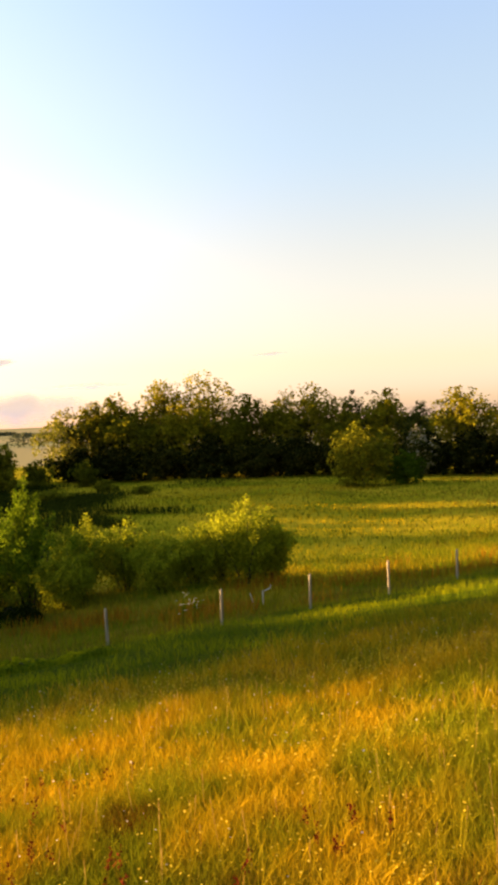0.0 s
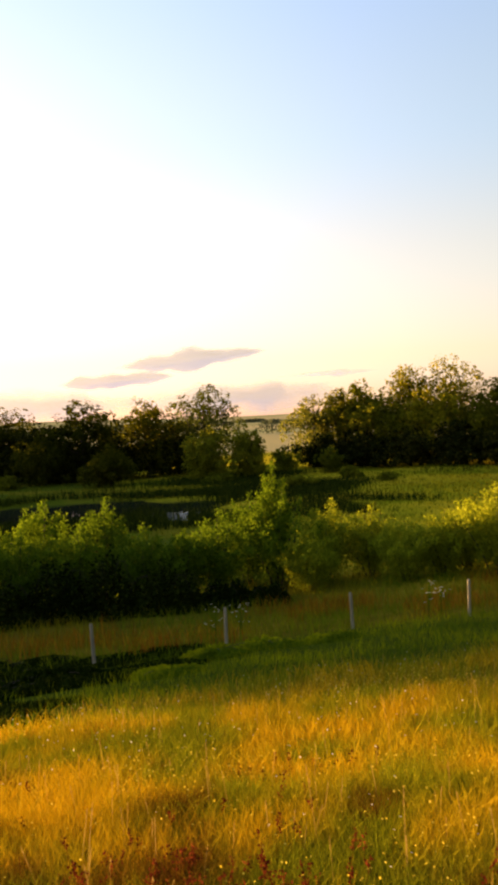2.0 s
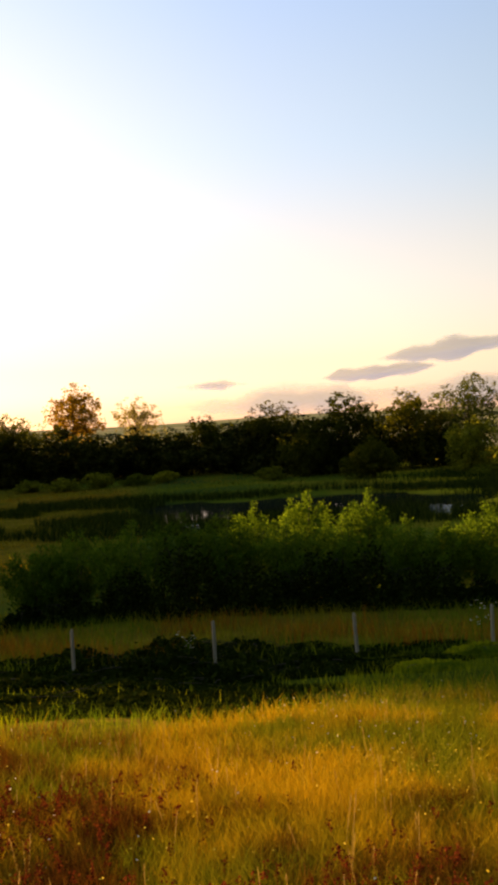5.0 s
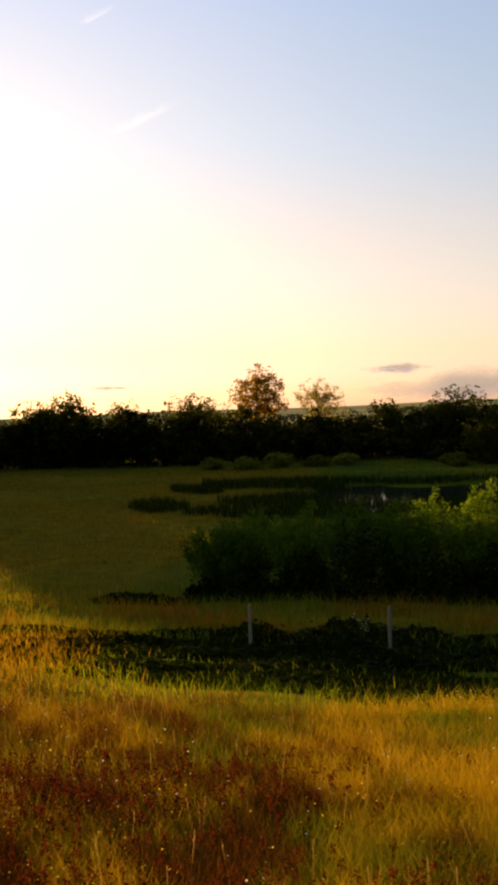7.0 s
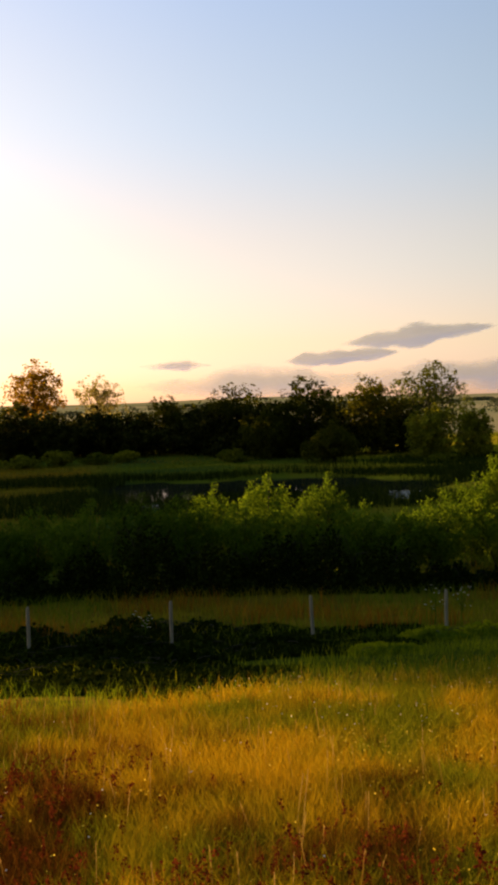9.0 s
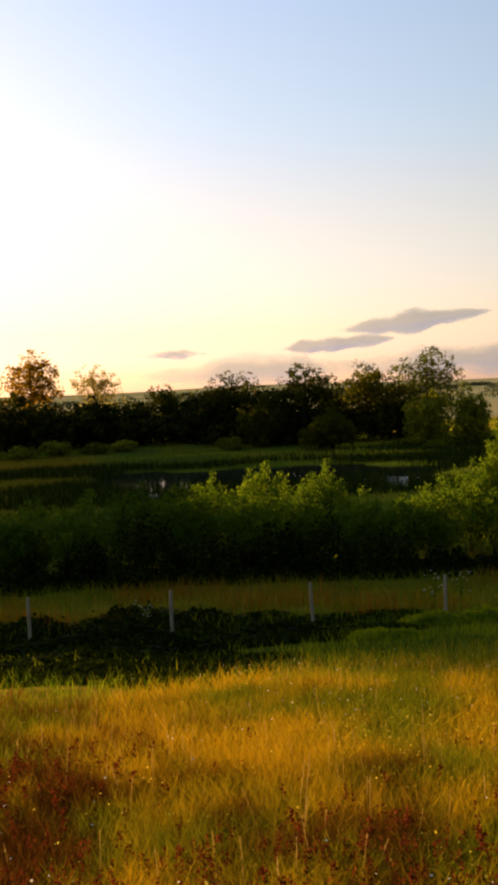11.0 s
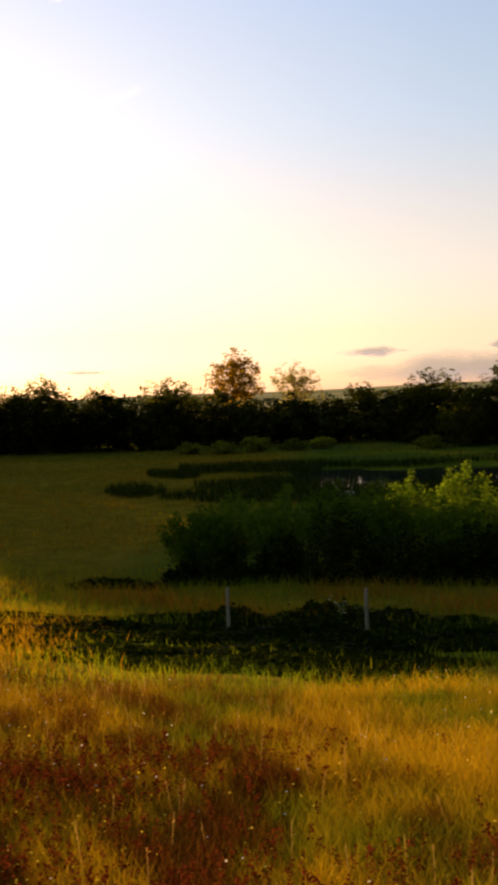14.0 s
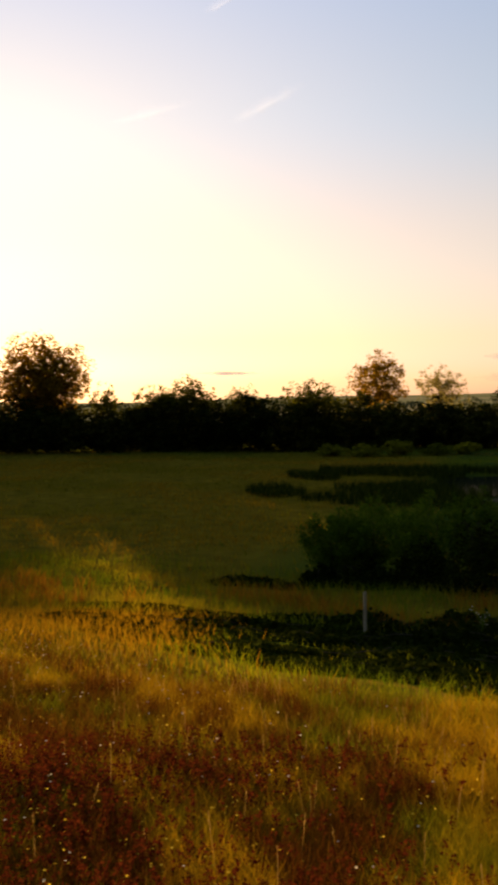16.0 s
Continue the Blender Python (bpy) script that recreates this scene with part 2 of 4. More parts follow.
def cloud_material(name, density, scale, stretch, low, high, shine=0.25):
    """Thin vapour with soft, torn gaps; its blue-grey shading is put into the colour."""
    m, n, l = graph(name)
    tc, mp = n.new("ShaderNodeTexCoord"), n.new("ShaderNodeMapping")
    mp.inputs["Scale"].default_value = stretch
    l.new(tc.outputs["Generated"], mp.inputs["Vector"])
    f = noise_tex(n, l, mp.outputs[0], scale, 5.0, 0.6)
    sep = n.new("ShaderNodeSeparateXYZ")
    l.new(tc.outputs["UV"], sep.inputs[0])
    mr = n.new("ShaderNodeMapRange")
    mr.interpolation_type = "SMOOTHSTEP"
    mr.inputs[1].default_value, mr.inputs[2].default_value, mr.inputs[4].default_value = low, high, density
    add = n.new("ShaderNodeMath")
    add.operation = "ADD"
    l.new(f, add.inputs[0])
    l.new(sep.outputs[0], add.inputs[1])
    l.new(add.outputs[0], mr.inputs[0])
    d = n.new("ShaderNodeBsdfDiffuse")
    d.inputs["Color"].default_value = (0.44, 0.63, 1.0, 1)
    tl = n.new("ShaderNodeBsdfTranslucent")
    tl.inputs["Color"].default_value = (0.66, 0.76, 1.0, 1)
    both = n.new("ShaderNodeMixShader")
    both.inputs[0].default_value = shine
    l.new(d.outputs[0], both.inputs[1])
    l.new(tl.outputs[0], both.inputs[2])
    t = n.new("ShaderNodeBsdfTransparent")
    mx = n.new("ShaderNodeMixShader")
    l.new(mr.outputs[0], mx.inputs[0])
    l.new(t.outputs[0], mx.inputs[1])
    l.new(both.outputs[0], mx.inputs[2])
    o = n.new("ShaderNodeOutputMaterial")
    l.new(mx.outputs[0], o.inputs["Surface"])
    return m


M_GROUND, M_WATER = ground_material(), water_material()
M_BARK = solid("bark", (0.025, 0.018, 0.012), (0.08, 0.06, 0.04), 6.0, 0.9, 0.6, (1, 1, 0.25))
M_POST = solid("weathered_post", (0.18, 0.145, 0.085), (0.40, 0.33, 0.21), 14.0, 0.85, 0.5, (1, 1, 0.15))
M_SPLIT = solid("split_pale_wood", (0.45, 0.40, 0.33), (0.75, 0.70, 0.62), 18.0, 0.8, 0.5, (0.2, 1, 1))
STRAW = [(0.0, (0.35, 0.205, 0.004)), (0.5, (0.44, 0.265, 0.006)), (1.0, (0.53, 0.335, 0.015))]
GREEN = [(0.0, (0.12, 0.130, 0.004)), (0.5, (0.17, 0.175, 0.006)), (1.0, (0.24, 0.220, 0.010))]
RUST = [(0.0, (0.06, 0.019, 0.003)), (0.6, (0.13, 0.045, 0.005)), (1.0, (0.21, 0.095, 0.010))]
M_MEADOW = leafy("meadow_blades", STRAW, 0.2, 0.8, GREEN, cutoff=(0.425, 0.575), rust=RUST)
M_LUSH = leafy("lush_blades", [(0.0, (0.16, 0.19, 0.003)), (0.5, (0.25, 0.27, 0.004)), (1.0, (0.35, 0.32, 0.006))], 0.35, 0.3, [(0.0, (0.05, 0.085, 0.003)), (1.0, (0.11, 0.155, 0.006))])
M_OLIVE = leafy("dry_rank_grass", [(0.0, (0.16, 0.12, 0.004)), (0.6, (0.25, 0.19, 0.006)), (1.0, (0.36, 0.26, 0.010))], 0.35, 0.3, [(0.0, (0.08, 0.12, 0.003)), (1.0, (0.18, 0.21, 0.007))], cutoff=(0.42, 0.58))
M_TAWNY = leafy("tawny_pasture", [(0.0, (0.22, 0.11, 0.004)), (0.6, (0.30, 0.155, 0.006)), (1.0, (0.38, 0.22, 0.010))], 0.38, 0.10,
                [(0.0, (0.12, 0.10, 0.003)), (1.0, (0.21, 0.17, 0.006))], cutoff=(0.46, 0.54))
M_SORREL = leafy("rusty_tufts", [(0.0, (0.18, 0.06, 0.004)), (0.6, (0.32, 0.12, 0.006)), (1.0, (0.44, 0.19, 0.012))], 0.4)
M_VALLEY = leafy("valley_grass", [(0.0, (0.07, 0.085, 0.004)), (0.6, (0.12, 0.14, 0.006)), (1.0, (0.19, 0.18, 0.010))], 0.35, 0.06,
                 [(0.0, (0.14, 0.10, 0.006)), (1.0, (0.30, 0.20, 0.015))], cutoff=(0.48, 0.64))
# golden blades whose extra brightness paints the sun on the right-hand pasture
M_GOLD = leafy("sunlit_gold_pasture", [(0.0, (0.38, 0.26, 0.006)), (0.6, (0.50, 0.33, 0.008)), (1.0, (0.60, 0.41, 0.014))], 0.4, 0.05,
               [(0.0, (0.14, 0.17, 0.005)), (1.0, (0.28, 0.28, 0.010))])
M_REED = leafy("reeds", [(0.0, (0.012, 0.020, 0.003)), (0.7, (0.030, 0.042, 0.004)), (1.0, (0.065, 0.075, 0.008))], 0.2)
M_SEED = leafy("grass_seed_heads", [(0.0, (0.30, 0.17, 0.03)), (1.0, (0.46, 0.30, 0.08))], 0.3)
M_DOCK = leafy("dock_seed_spikes", [(0.0, (0.055, 0.011, 0.004)), (1.0, (0.15, 0.032, 0.008))], 0.2)
M_WHITE = leafy("white_petals", [(0.0, (0.66, 0.58, 0.38)), (1.0, (0.82, 0.75, 0.55))], 0.4)
M_YELLOW = leafy("yellow_petals", [(0.0, (0.62, 0.42, 0.02)), (1.0, (0.80, 0.60, 0.06))], 0.4)
M_WILLOW = leafy("willow_leaves", [(0.0, (0.050, 0.092, 0.004)), (0.5, (0.080, 0.135, 0.006)), (1.0, (0.12, 0.18, 0.010))], 0.36, each=True)
# paler right-hand shrubs; the light on them is put into the colour too
M_BRIGHT_WILLOW = leafy("bright_willow_leaves", [(0.0, (0.17, 0.19, 0.006)), (0.5, (0.26, 0.28, 0.010)), (1.0, (0.36, 0.37, 0.020))], 0.55)
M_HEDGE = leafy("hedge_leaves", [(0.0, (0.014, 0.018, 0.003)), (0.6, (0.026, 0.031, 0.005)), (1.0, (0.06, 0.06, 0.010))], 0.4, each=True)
M_TREE = leafy("tree_leaves", [(0.0, (0.035, 0.040, 0.002)), (0.6, (0.055, 0.060, 0.004)), (1.0, (0.090, 0.086, 0.007))], 0.5, each=True)
# lighter copy of the tree leaves: sunlight on the wood put into the colour
M_WOOD_LIT = leafy("wood_leaves_lit", [(0.0, (0.10, 0.105, 0.004)), (0.6, (0.165, 0.16, 0.008)), (1.0, (0.25, 0.225, 0.014))], 0.5, each=True)
M_BUSH = leafy("bush_leaves", [(0.0, (0.11, 0.12, 0.006)), (0.6, (0.165, 0.17, 0.009)), (1.0, (0.24, 0.235, 0.016))], 0.5, each=True)
# twin bushes: the light on their tops is painted in as a lighter olive
M_LIT_BUSH = leafy("lit_olive_leaves", [(0.0, (0.15, 0.145, 0.006)), (0.6, (0.21, 0.20, 0.010)), (1.0, (0.29, 0.275, 0.018))], 0.5)
M_BLOSSOM = leafy("elder_leaves_and_blossom", [(0.0, (0.06, 0.07, 0.010)), (0.6, (0.12, 0.12, 0.02)), (0.8, (0.42, 0.36, 0.20)), (1.0, (0.55, 0.50, 0.34))], 0.4)
M_PALE = leafy("pale_tree_leaves", [(0.0, (0.065, 0.078, 0.010)), (0.6, (0.11, 0.12, 0.016)), (1.0, (0.18, 0.18, 0.025))], 0.5, each=True)
# orange glow of the low sun behind these crowns, put into the leaf colour
M_SUNGLOW = leafy("orange_sunglow_leaves", [(0.0, (0.11, 0.055, 0.004)), (0.6, (0.21, 0.11, 0.006)), (1.0, (0.34, 0.20, 0.012))], 0.6)
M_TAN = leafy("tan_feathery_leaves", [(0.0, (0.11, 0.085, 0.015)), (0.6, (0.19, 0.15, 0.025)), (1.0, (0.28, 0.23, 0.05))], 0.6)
M_FAR = leafy("far_wood", [(0.0, (0.05, 0.06, 0.03)), (1.0, (0.11, 0.12, 0.06))], 0.2)


# ---- mesh helpers ----


def mesh_of(name, verts, faces, material, smooth=False):
    """One mesh from an array of points and an array (or list) of faces."""
    me = bpy.data.meshes.new(name)
    verts = np.asarray(verts, dtype=np.float32)
    if isinstance(faces, np.ndarray):
        k = faces.shape[1]
        me.vertices.add(len(verts))
        me.vertices.foreach_set("co", verts.ravel())
        me.loops.add(faces.size)
        me.loops.foreach_set("vertex_index", faces.astype(np.int32).ravel())
        me.polygons.add(len(faces))
        me.polygons.foreach_set("loop_start", np.arange(0, faces.size, k, dtype=np.int32))
        me.update(calc_edges=True)
    else:
        me.from_pydata(verts.tolist(), [], faces)
    if smooth:
        me.polygons.foreach_set("use_smooth", np.ones(len(me.polygons), dtype=bool))
    me.materials.append(material)
    return me


def part(name, me, parent, label=""):
    ob = new(name, me)
    ob.parent = parent
    if label:
        tagged(ob, label)
    return ob


def unit(v):
    return v / np.maximum(np.linalg.norm(v, axis=-1, keepdims=True), 1e-9)


def leaves(P, length, width, rng, lean=None, face=None):
    """Pointed, slightly folded leaves at the points P; lean pulls their axes towards a direction."""
    k = len(P)
    a = rng.normal(size=(k, 3))
    if lean is not None:
        a = unit(a) + lean
    a = unit(a)
    b = unit(np.cross(a, rng.normal(size=(k, 3))))
    c = np.cross(a, b)
    if face is not None:  # leaf mosaics turn their faces outwards
        c = unit(face + 0.45 * rng.normal(size=(k, 3)))
        a = unit(np.cross(c, rng.normal(size=(k, 3))))
        b = np.cross(c, a)
    L = (length * rng.uniform(0.6, 1.3, k))[:, None]
    Wd = (width * rng.uniform(0.6, 1.3, k))[:, None]
    V = np.stack([P - a * L * 0.5, P + b * Wd * 0.5 + c * Wd * 0.2, P + a * L * 0.5, P - b * Wd * 0.5 + c * Wd * 0.2], 1).reshape(-1, 3)
    return V, np.arange(4 * k).reshape(-1, 4)


def tube(path, radii, sides=6):
    path, V, F = np.asarray(path, float), [], []
    for i, p in enumerate(path):
        d = unit(path[min(i + 1, len(path) - 1)] - path[max(i - 1, 0)])
        s = unit(np.cross(d, (0.3, 1.0, 0.1)))
        u = np.cross(s, d)
        for j in range(sides):
            t = 2 * math.pi * j / sides
            V.append(p + radii[i] * (math.cos(t) * s + math.sin(t) * u))
    for i in range(len(path) - 1):
        for j in range(sides):
            a, b = i * sides + j, i * sides + (j + 1) % sides
            F.append((a, b, b + sides, a + sides))
    return np.array(V), F


def join(pieces):
    V, F, o = [], [], 0
    for v, f in pieces:
        V.append(v)
        F += [tuple(i + o for i in q) for q in f]
        o += len(v)
    return np.concatenate(V), F


# ---- ground ----
PROFILE_Y = [-400, -3, -0.6, 6, 12, 16.5, 20.5, 26, 32, 45, 60, 90, 9000]
PROFILE_Z = [0.3, 0.12, 0.06, -1.20, -2.45, -3.45, -4.25, -5.0, -5.4, -5.7, -5.8, -5.85, -5.85]


def pond_depth(x, y):
    """How far inside the pond a place lies, 0 outside, 1 well inside."""
    d = 1.0 - ((x - 6.0) / 18.5) ** 2 - ((y - 76.0) / 11.0) ** 2 + 0.3 * np.sin(0.33 * x + 1.0) * np.sin(0.35 * y)
    d = d + 1.1 * np.exp(-((x - 16.8) / 3.0) ** 2 - ((y - 67.5) / 3.5) ** 2)
    d = d + 1.6 * np.exp(-((x + 2.9) / 1.5) ** 2 - ((y - 63.6) / 1.6) ** 2)
    return np.clip(d * 2.5, 0, 1)


def gz(x, y):
    x, y = np.asarray(x, float), np.asarray(y, float)
    z = sum(np.interp(y + d, PROFILE_Y, PROFILE_Z) for d in (-1.2, -0.6, 0.0, 0.6, 1.2)) / 5
    r = np.hypot(x, y)
    z = z + 0.05 * np.sin(1.3 * x + 0.7 * y) * np.sin(0.9 * y - 0.5 * x) * np.clip(r / 3, 0, 1)
    z = z + 0.12 * np.sin(0.31 * x + 1.7) * np.sin(0.27 * y) * np.clip((r - 8) / 20, 0, 1)
    z = z - 0.75 * pond_depth(x, y)
    far = np.clip((r - 1200) / 2400, 0, 1)
    az = np.arctan2(x, y)
    return z + far * far * (3 - 2 * far) * (20 + 7 * np.sin(5 * az + 1) + 4 * np.sin(17 * az))


def build_ground():
    rings = np.concatenate([[0.0], np.geomspace(0.8, 120, 130), np.geomspace(124, 4600, 60)])
    segs = 320
    ang = np.linspace(0, 2 * math.pi, segs, endpoint=False)
    R, A = np.meshgrid(rings[1:], ang, indexing="ij")
    X, Y = R * np.sin(A), R * np.cos(A)
    V = np.concatenate([[[0, 0, float(gz(0, 0))]], np.stack([X, Y, gz(X, Y)], -1).reshape(-1, 3)])
    i, j = np.meshgrid(np.arange(len(rings) - 2), np.arange(segs), indexing="ij")
    a, b = 1 + i * segs + j, 1 + i * segs + (j + 1) % segs
    F = np.stack([a, a + segs, b + segs, b], -1).reshape(-1, 4)
    faces = F.tolist() + [(0, 1 + k, 1 + (k + 1) % segs) for k in range(segs)]
    g = new("ground", mesh_of("ground", V, faces, M_GROUND, True))
    tagged(g, "grassy bank falling to a flat green valley with far fields", "ground", kind="structure")


build_ground()


def build_pond():
    xs, ys = np.linspace(-32, 32, 32), np.linspace(56, 92, 20)
    X, Y = np.meshgrid(xs, ys, indexing="ij")
    V = np.stack([X, Y, np.full_like(X, POND_Z)], -1).reshape(-1, 3)
    i, j = np.meshgrid(np.arange(31), np.arange(19), indexing="ij")
    a = i * 20 + j
    F = np.stack([a, a + 20, a + 21, a + 1], -1).reshape(-1, 4)
    w = new("water", mesh_of("water", V, F, M_WATER, True))
    tagged(w, "still dark pond mirroring hedge and evening sky", "pond", kind="structure")


build_pond()


# ---- grass ----
def scatter(n, az0, az1, r0, r1, rng):
    """Places in plan, even by area, between two headings (thinning out past them) and two distances."""
    a = np.radians(rng.uniform(az0, az1, n) + rng.normal(0, 3.5, n))
    r = np.sqrt(rng.uniform(r0 * r0, r1 * r1, n))
    return r * np.sin(a), r * np.cos(a)


def blades(name, x, y, height, width, material, label, category, rng, bend=0.35):
    """Three-piece tapered blades, each bent its own way."""
    n = len(x)
    h = height * rng.uniform(0.5, 1.25, n)
    w = width * rng.uniform(0.6, 1.3, n)
    a = rng.uniform(0, 2 * math.pi, n)
    side = np.stack([np.cos(a), np.sin(a), np.zeros(n)], 1)
    b = rng.uniform(0, 2 * math.pi, n)
    fall = np.stack([np.cos(b), np.sin(b), np.zeros(n)], 1) * (bend * h * rng.uniform(0.2, 1.3, n))[:, None]
    base = np.stack([x, y, gz(x, y) - 0.03], 1)
    up = np.zeros((n, 3))
    up[:, 2] = h
    W = side * w[:, None] * 0.5
    mid = base + up * 0.55 + fall * 0.3
    tip = base + up * 0.97 + fall
    V = np.stack([base - W, base + W, mid + W * 0.75, mid - W * 0.75, tip], 1).reshape(-1, 3)
    o = (np.arange(n) * 5)[:, None]
    F = np.concatenate([o + np.array([[0, 1, 2]]), o + np.array([[0, 2, 3]]), o + np.array([[3, 2, 4]])])
    ob = new(name, mesh_of(name, V, F, material))
    return tagged(ob, label, category, kind="stuff")


AZ0, AZ1 = -50, 60


def patchy(x, y, size, seed):
    """A smooth number from 0 to 1 over the plan, for drifts of flowers."""
    return 0.5 + 0.25 * (np.sin(x / size + seed) * np.cos(y / size * 1.3 + 2 * seed) + np.sin((x + y) / size * 0.7 + 3 * seed))


def meadow_edge(x):
    """Where the golden meadow gives way to the green of the ditch."""
    return 11.6 + 0.7 * np.sin(0.6 * x) - 2.2 * np.exp(-((x + 1.0) / 5.5) ** 2)


def build_grass():
    rng = np.random.default_rng(11)
    for n, r0, r1, h, w in ((100000, 2.2, 6.0, 0.25, 0.0050), (88000, 5.5, 10.0, 0.27, 0.0082), (66000, 9.0, 18.0, 0.28, 0.0145)):
        x, y = scatter(n, AZ0, AZ1, r0, r1, rng)
        keep = y < meadow_edge(x) + 0.6 + rng.normal(0, 0.8, n)
        blades("meadow_grass", x[keep], y[keep], h, w, M_MEADOW, "golden dry meadow grass mixed with green blades", "grass", rng, 0.65)
    x, y = scatter(42000, 55, 315, 0.5, 9.0, rng)
    blades("meadow_grass", x, y, 0.28, 0.010, M_MEADOW, "golden meadow grass on the top of the bank", "grass", rng, 0.65)
    x, y = scatter(9000, -50, 60, 0.7, 2.4, rng)
    blades("meadow_grass", x, y, 0.22, 0.007, M_MEADOW, "golden meadow grass at the top of the slope", "grass", rng, 0.65)
    x, y = scatter(140000, AZ0, AZ1, 8.5, 42, rng)
    keep = (y > meadow_edge(x) - 0.8 + rng.normal(0, 0.5, len(y))) & (y < 21.5 + rng.normal(0, 0.7, len(y)))
    shaded = (x > -4.0 - 0.45 * (y - 12)) & (x < 3.0 - 0.4 * (18 - y)) & (y > 11.8) & (y < 20.5)  # grass thinned so the brambles that stand in for shade stay dark
    keep &= ~shaded | (rng.uniform(0, 1, len(x)) < 0.2)
    dry = x < -5.5 - 0.25 * (y - 11) + rng.normal(0, 0.8, len(x))
    blades("lush_grass", x[keep & ~dry], y[keep & ~dry], 0.23, 0.012, M_LUSH, "lush dark green grass along the ditch side", "grass", rng, 0.6)
    blades("rank_grass", x[keep & dry], y[keep & dry], 0.30, 0.016, M_TAWNY, "tawny dry grass along the ditch side", "grass", rng, 0.6)
    x, y = scatter(110000, AZ0, AZ1, 20, 56, rng)
    keep = (y > 21.0 + rng.normal(0, 0.6, len(y))) & (y < 33 + rng.normal(0, 1.5, len(y)))
    blades("rank_grass", x[keep], y[keep], 0.42, 0.022, M_OLIVE, "rank brownish grass beyond the fence", "grass", rng, 0.6)
    x, y = scatter(60000, AZ0, AZ1, 20, 40, rng)
    keep = (y > 21.4) & (y < 28) & (patchy(x, y, 1.1, 3.0) + 0.35 * patchy(x, y, 0.35, 5.0) > 0.80)
    blades("sorrel_tufts", x[keep], y[keep], 0.66, 0.018, M_SORREL, "rust-brown tufts of sorrel and dead grass beyond the fence", "grass", rng, 0.5)
    x, y = scatter(85000, AZ0, 0, 26, 122, rng)
    keep = (y > 27) & (pond_depth(x, y) < 0.2) & (x < -2.5 - 0.13 * (y - 30)) & (y < 108 + 6 * np.sin(0.2 * x)) & (np.sin(0.35 * y + 0.08 * x) + 0.6 * np.sin(0.21 * x) + rng.normal(0, 0.6, len(x)) > -0.6)
    blades("rough_pasture", x[keep], y[keep], 0.28, 0.05, M_TAWNY, "tawny rough pasture in bands across the valley", "grass", rng, 0.7)
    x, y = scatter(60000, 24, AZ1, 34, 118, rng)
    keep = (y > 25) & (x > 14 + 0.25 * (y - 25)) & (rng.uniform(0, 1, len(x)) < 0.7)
    blades("sunlit_gold_pasture", x[keep], y[keep], 0.22, 0.05, M_GOLD, "yellow-green pasture below the wood, sunlight put into its colour", "grass", rng, 0.7)
    x, y = scatter(85000, AZ0, AZ1, 33, 135, rng)
    keep = (y > 31) & (pond_depth(x, y) < 0.25) & ((x > -3.5 - 0.13 * (y - 30)) | (y > 104 + 6 * np.sin(0.2 * x)) | (rng.uniform(0, 1, len(x)) < 0.15))
    blades("valley_grass", x[keep], y[keep], 0.30, 0.07, M_VALLEY, "uneven green valley grass round the pond", "grass", rng, 0.7)
    x, y = scatter(60000, 12, 34, 72, 114, rng)
    keep = np.sin(0.21 * x + 1) + np.sin(0.3 * y - 0.12 * x) + rng.normal(0, 0.75, len(x)) > 0.5 + np.maximum(0, (np.degrees(np.arctan2(x, y)) - 25) / 4)
    blades("rushes", x[keep], y[keep], 0.7, 0.07, M_REED, "dark green rushes in the wet part of the valley", "rushes", rng, 0.3)
    x, y = scatter(110000, -35, 35, 50, 92, rng)
    rim, az = pond_depth(x, y), np.degrees(np.arctan2(x, y))
    shore = (az > -13.5 + 2.0 * np.sin(0.8 * y)) & (y < 66 + 1.5 * np.sin(0.5 * x) + 5.0 * ((az < -2.0) & (az > -13))) & ((np.abs(az + 2.7) > 0.55) | (y > 64.6)) & (np.abs(az - 14.0) > 0.7)
    clump = np.sin(0.55 * x) + np.sin(0.5 * y + 0.3 * x) > 0.9
    keep = ((rim < 0.7) | ((y < 72) & (rng.uniform(0, 1, len(x)) < 0.5))) & (np.abs((y - 73) / 16.0) < 1) & (np.abs((x - 1) / 29.0) < 1) & (shore | clump | ((rim < 0.15) & (y > 80) & (az > -14)))
    blades("reeds", x[keep], y[keep], 0.75 + 0.75 * rim[keep], 0.06, M_REED, "dark green reeds and rushes round the pond", "reeds", rng, 0.25)


build_grass()


def petals(name, n, r1, size, height, material, label, seed, drift, az=(-50, 60)):
    """Small open flower heads facing up among the blades."""
    rng = np.random.default_rng(seed)
    x, y = scatter(n * 4, az[0], az[1], 2.4, r1, rng)
    keep = (y < meadow_edge(x) + 0.5) & (rng.uniform(0, 1, len(x)) < patchy(x, y, 0.9, seed) ** drift)
    x, y = x[keep][:n], y[keep][:n]
    n = len(x)
    c = np.stack([x, y, gz(x, y) + height * rng.uniform(0.6, 1.15, n)], 1)
    up = unit(np.stack([rng.normal(0, 0.35, n), rng.normal(-0.15, 0.35, n), np.ones(n)], 1))
    a = unit(np.cross(up, rng.normal(size=(n, 3))))
    b = np.cross(up, a)
    s = (size * rng.uniform(0.6, 1.3, n))[:, None]
    V = np.stack([c + s * (math.cos(t) * a + math.sin(t) * b) + up * s * (0.25 if i % 2 else 0.0) for i, t in enumerate(np.arange(6) * math.pi / 3)], 1).reshape(-1, 3)
    ob = new(name, mesh_of(name, V, np.arange(6 * n).reshape(-1, 6), material))
    tagged(ob, label, "flowers", kind="stuff")


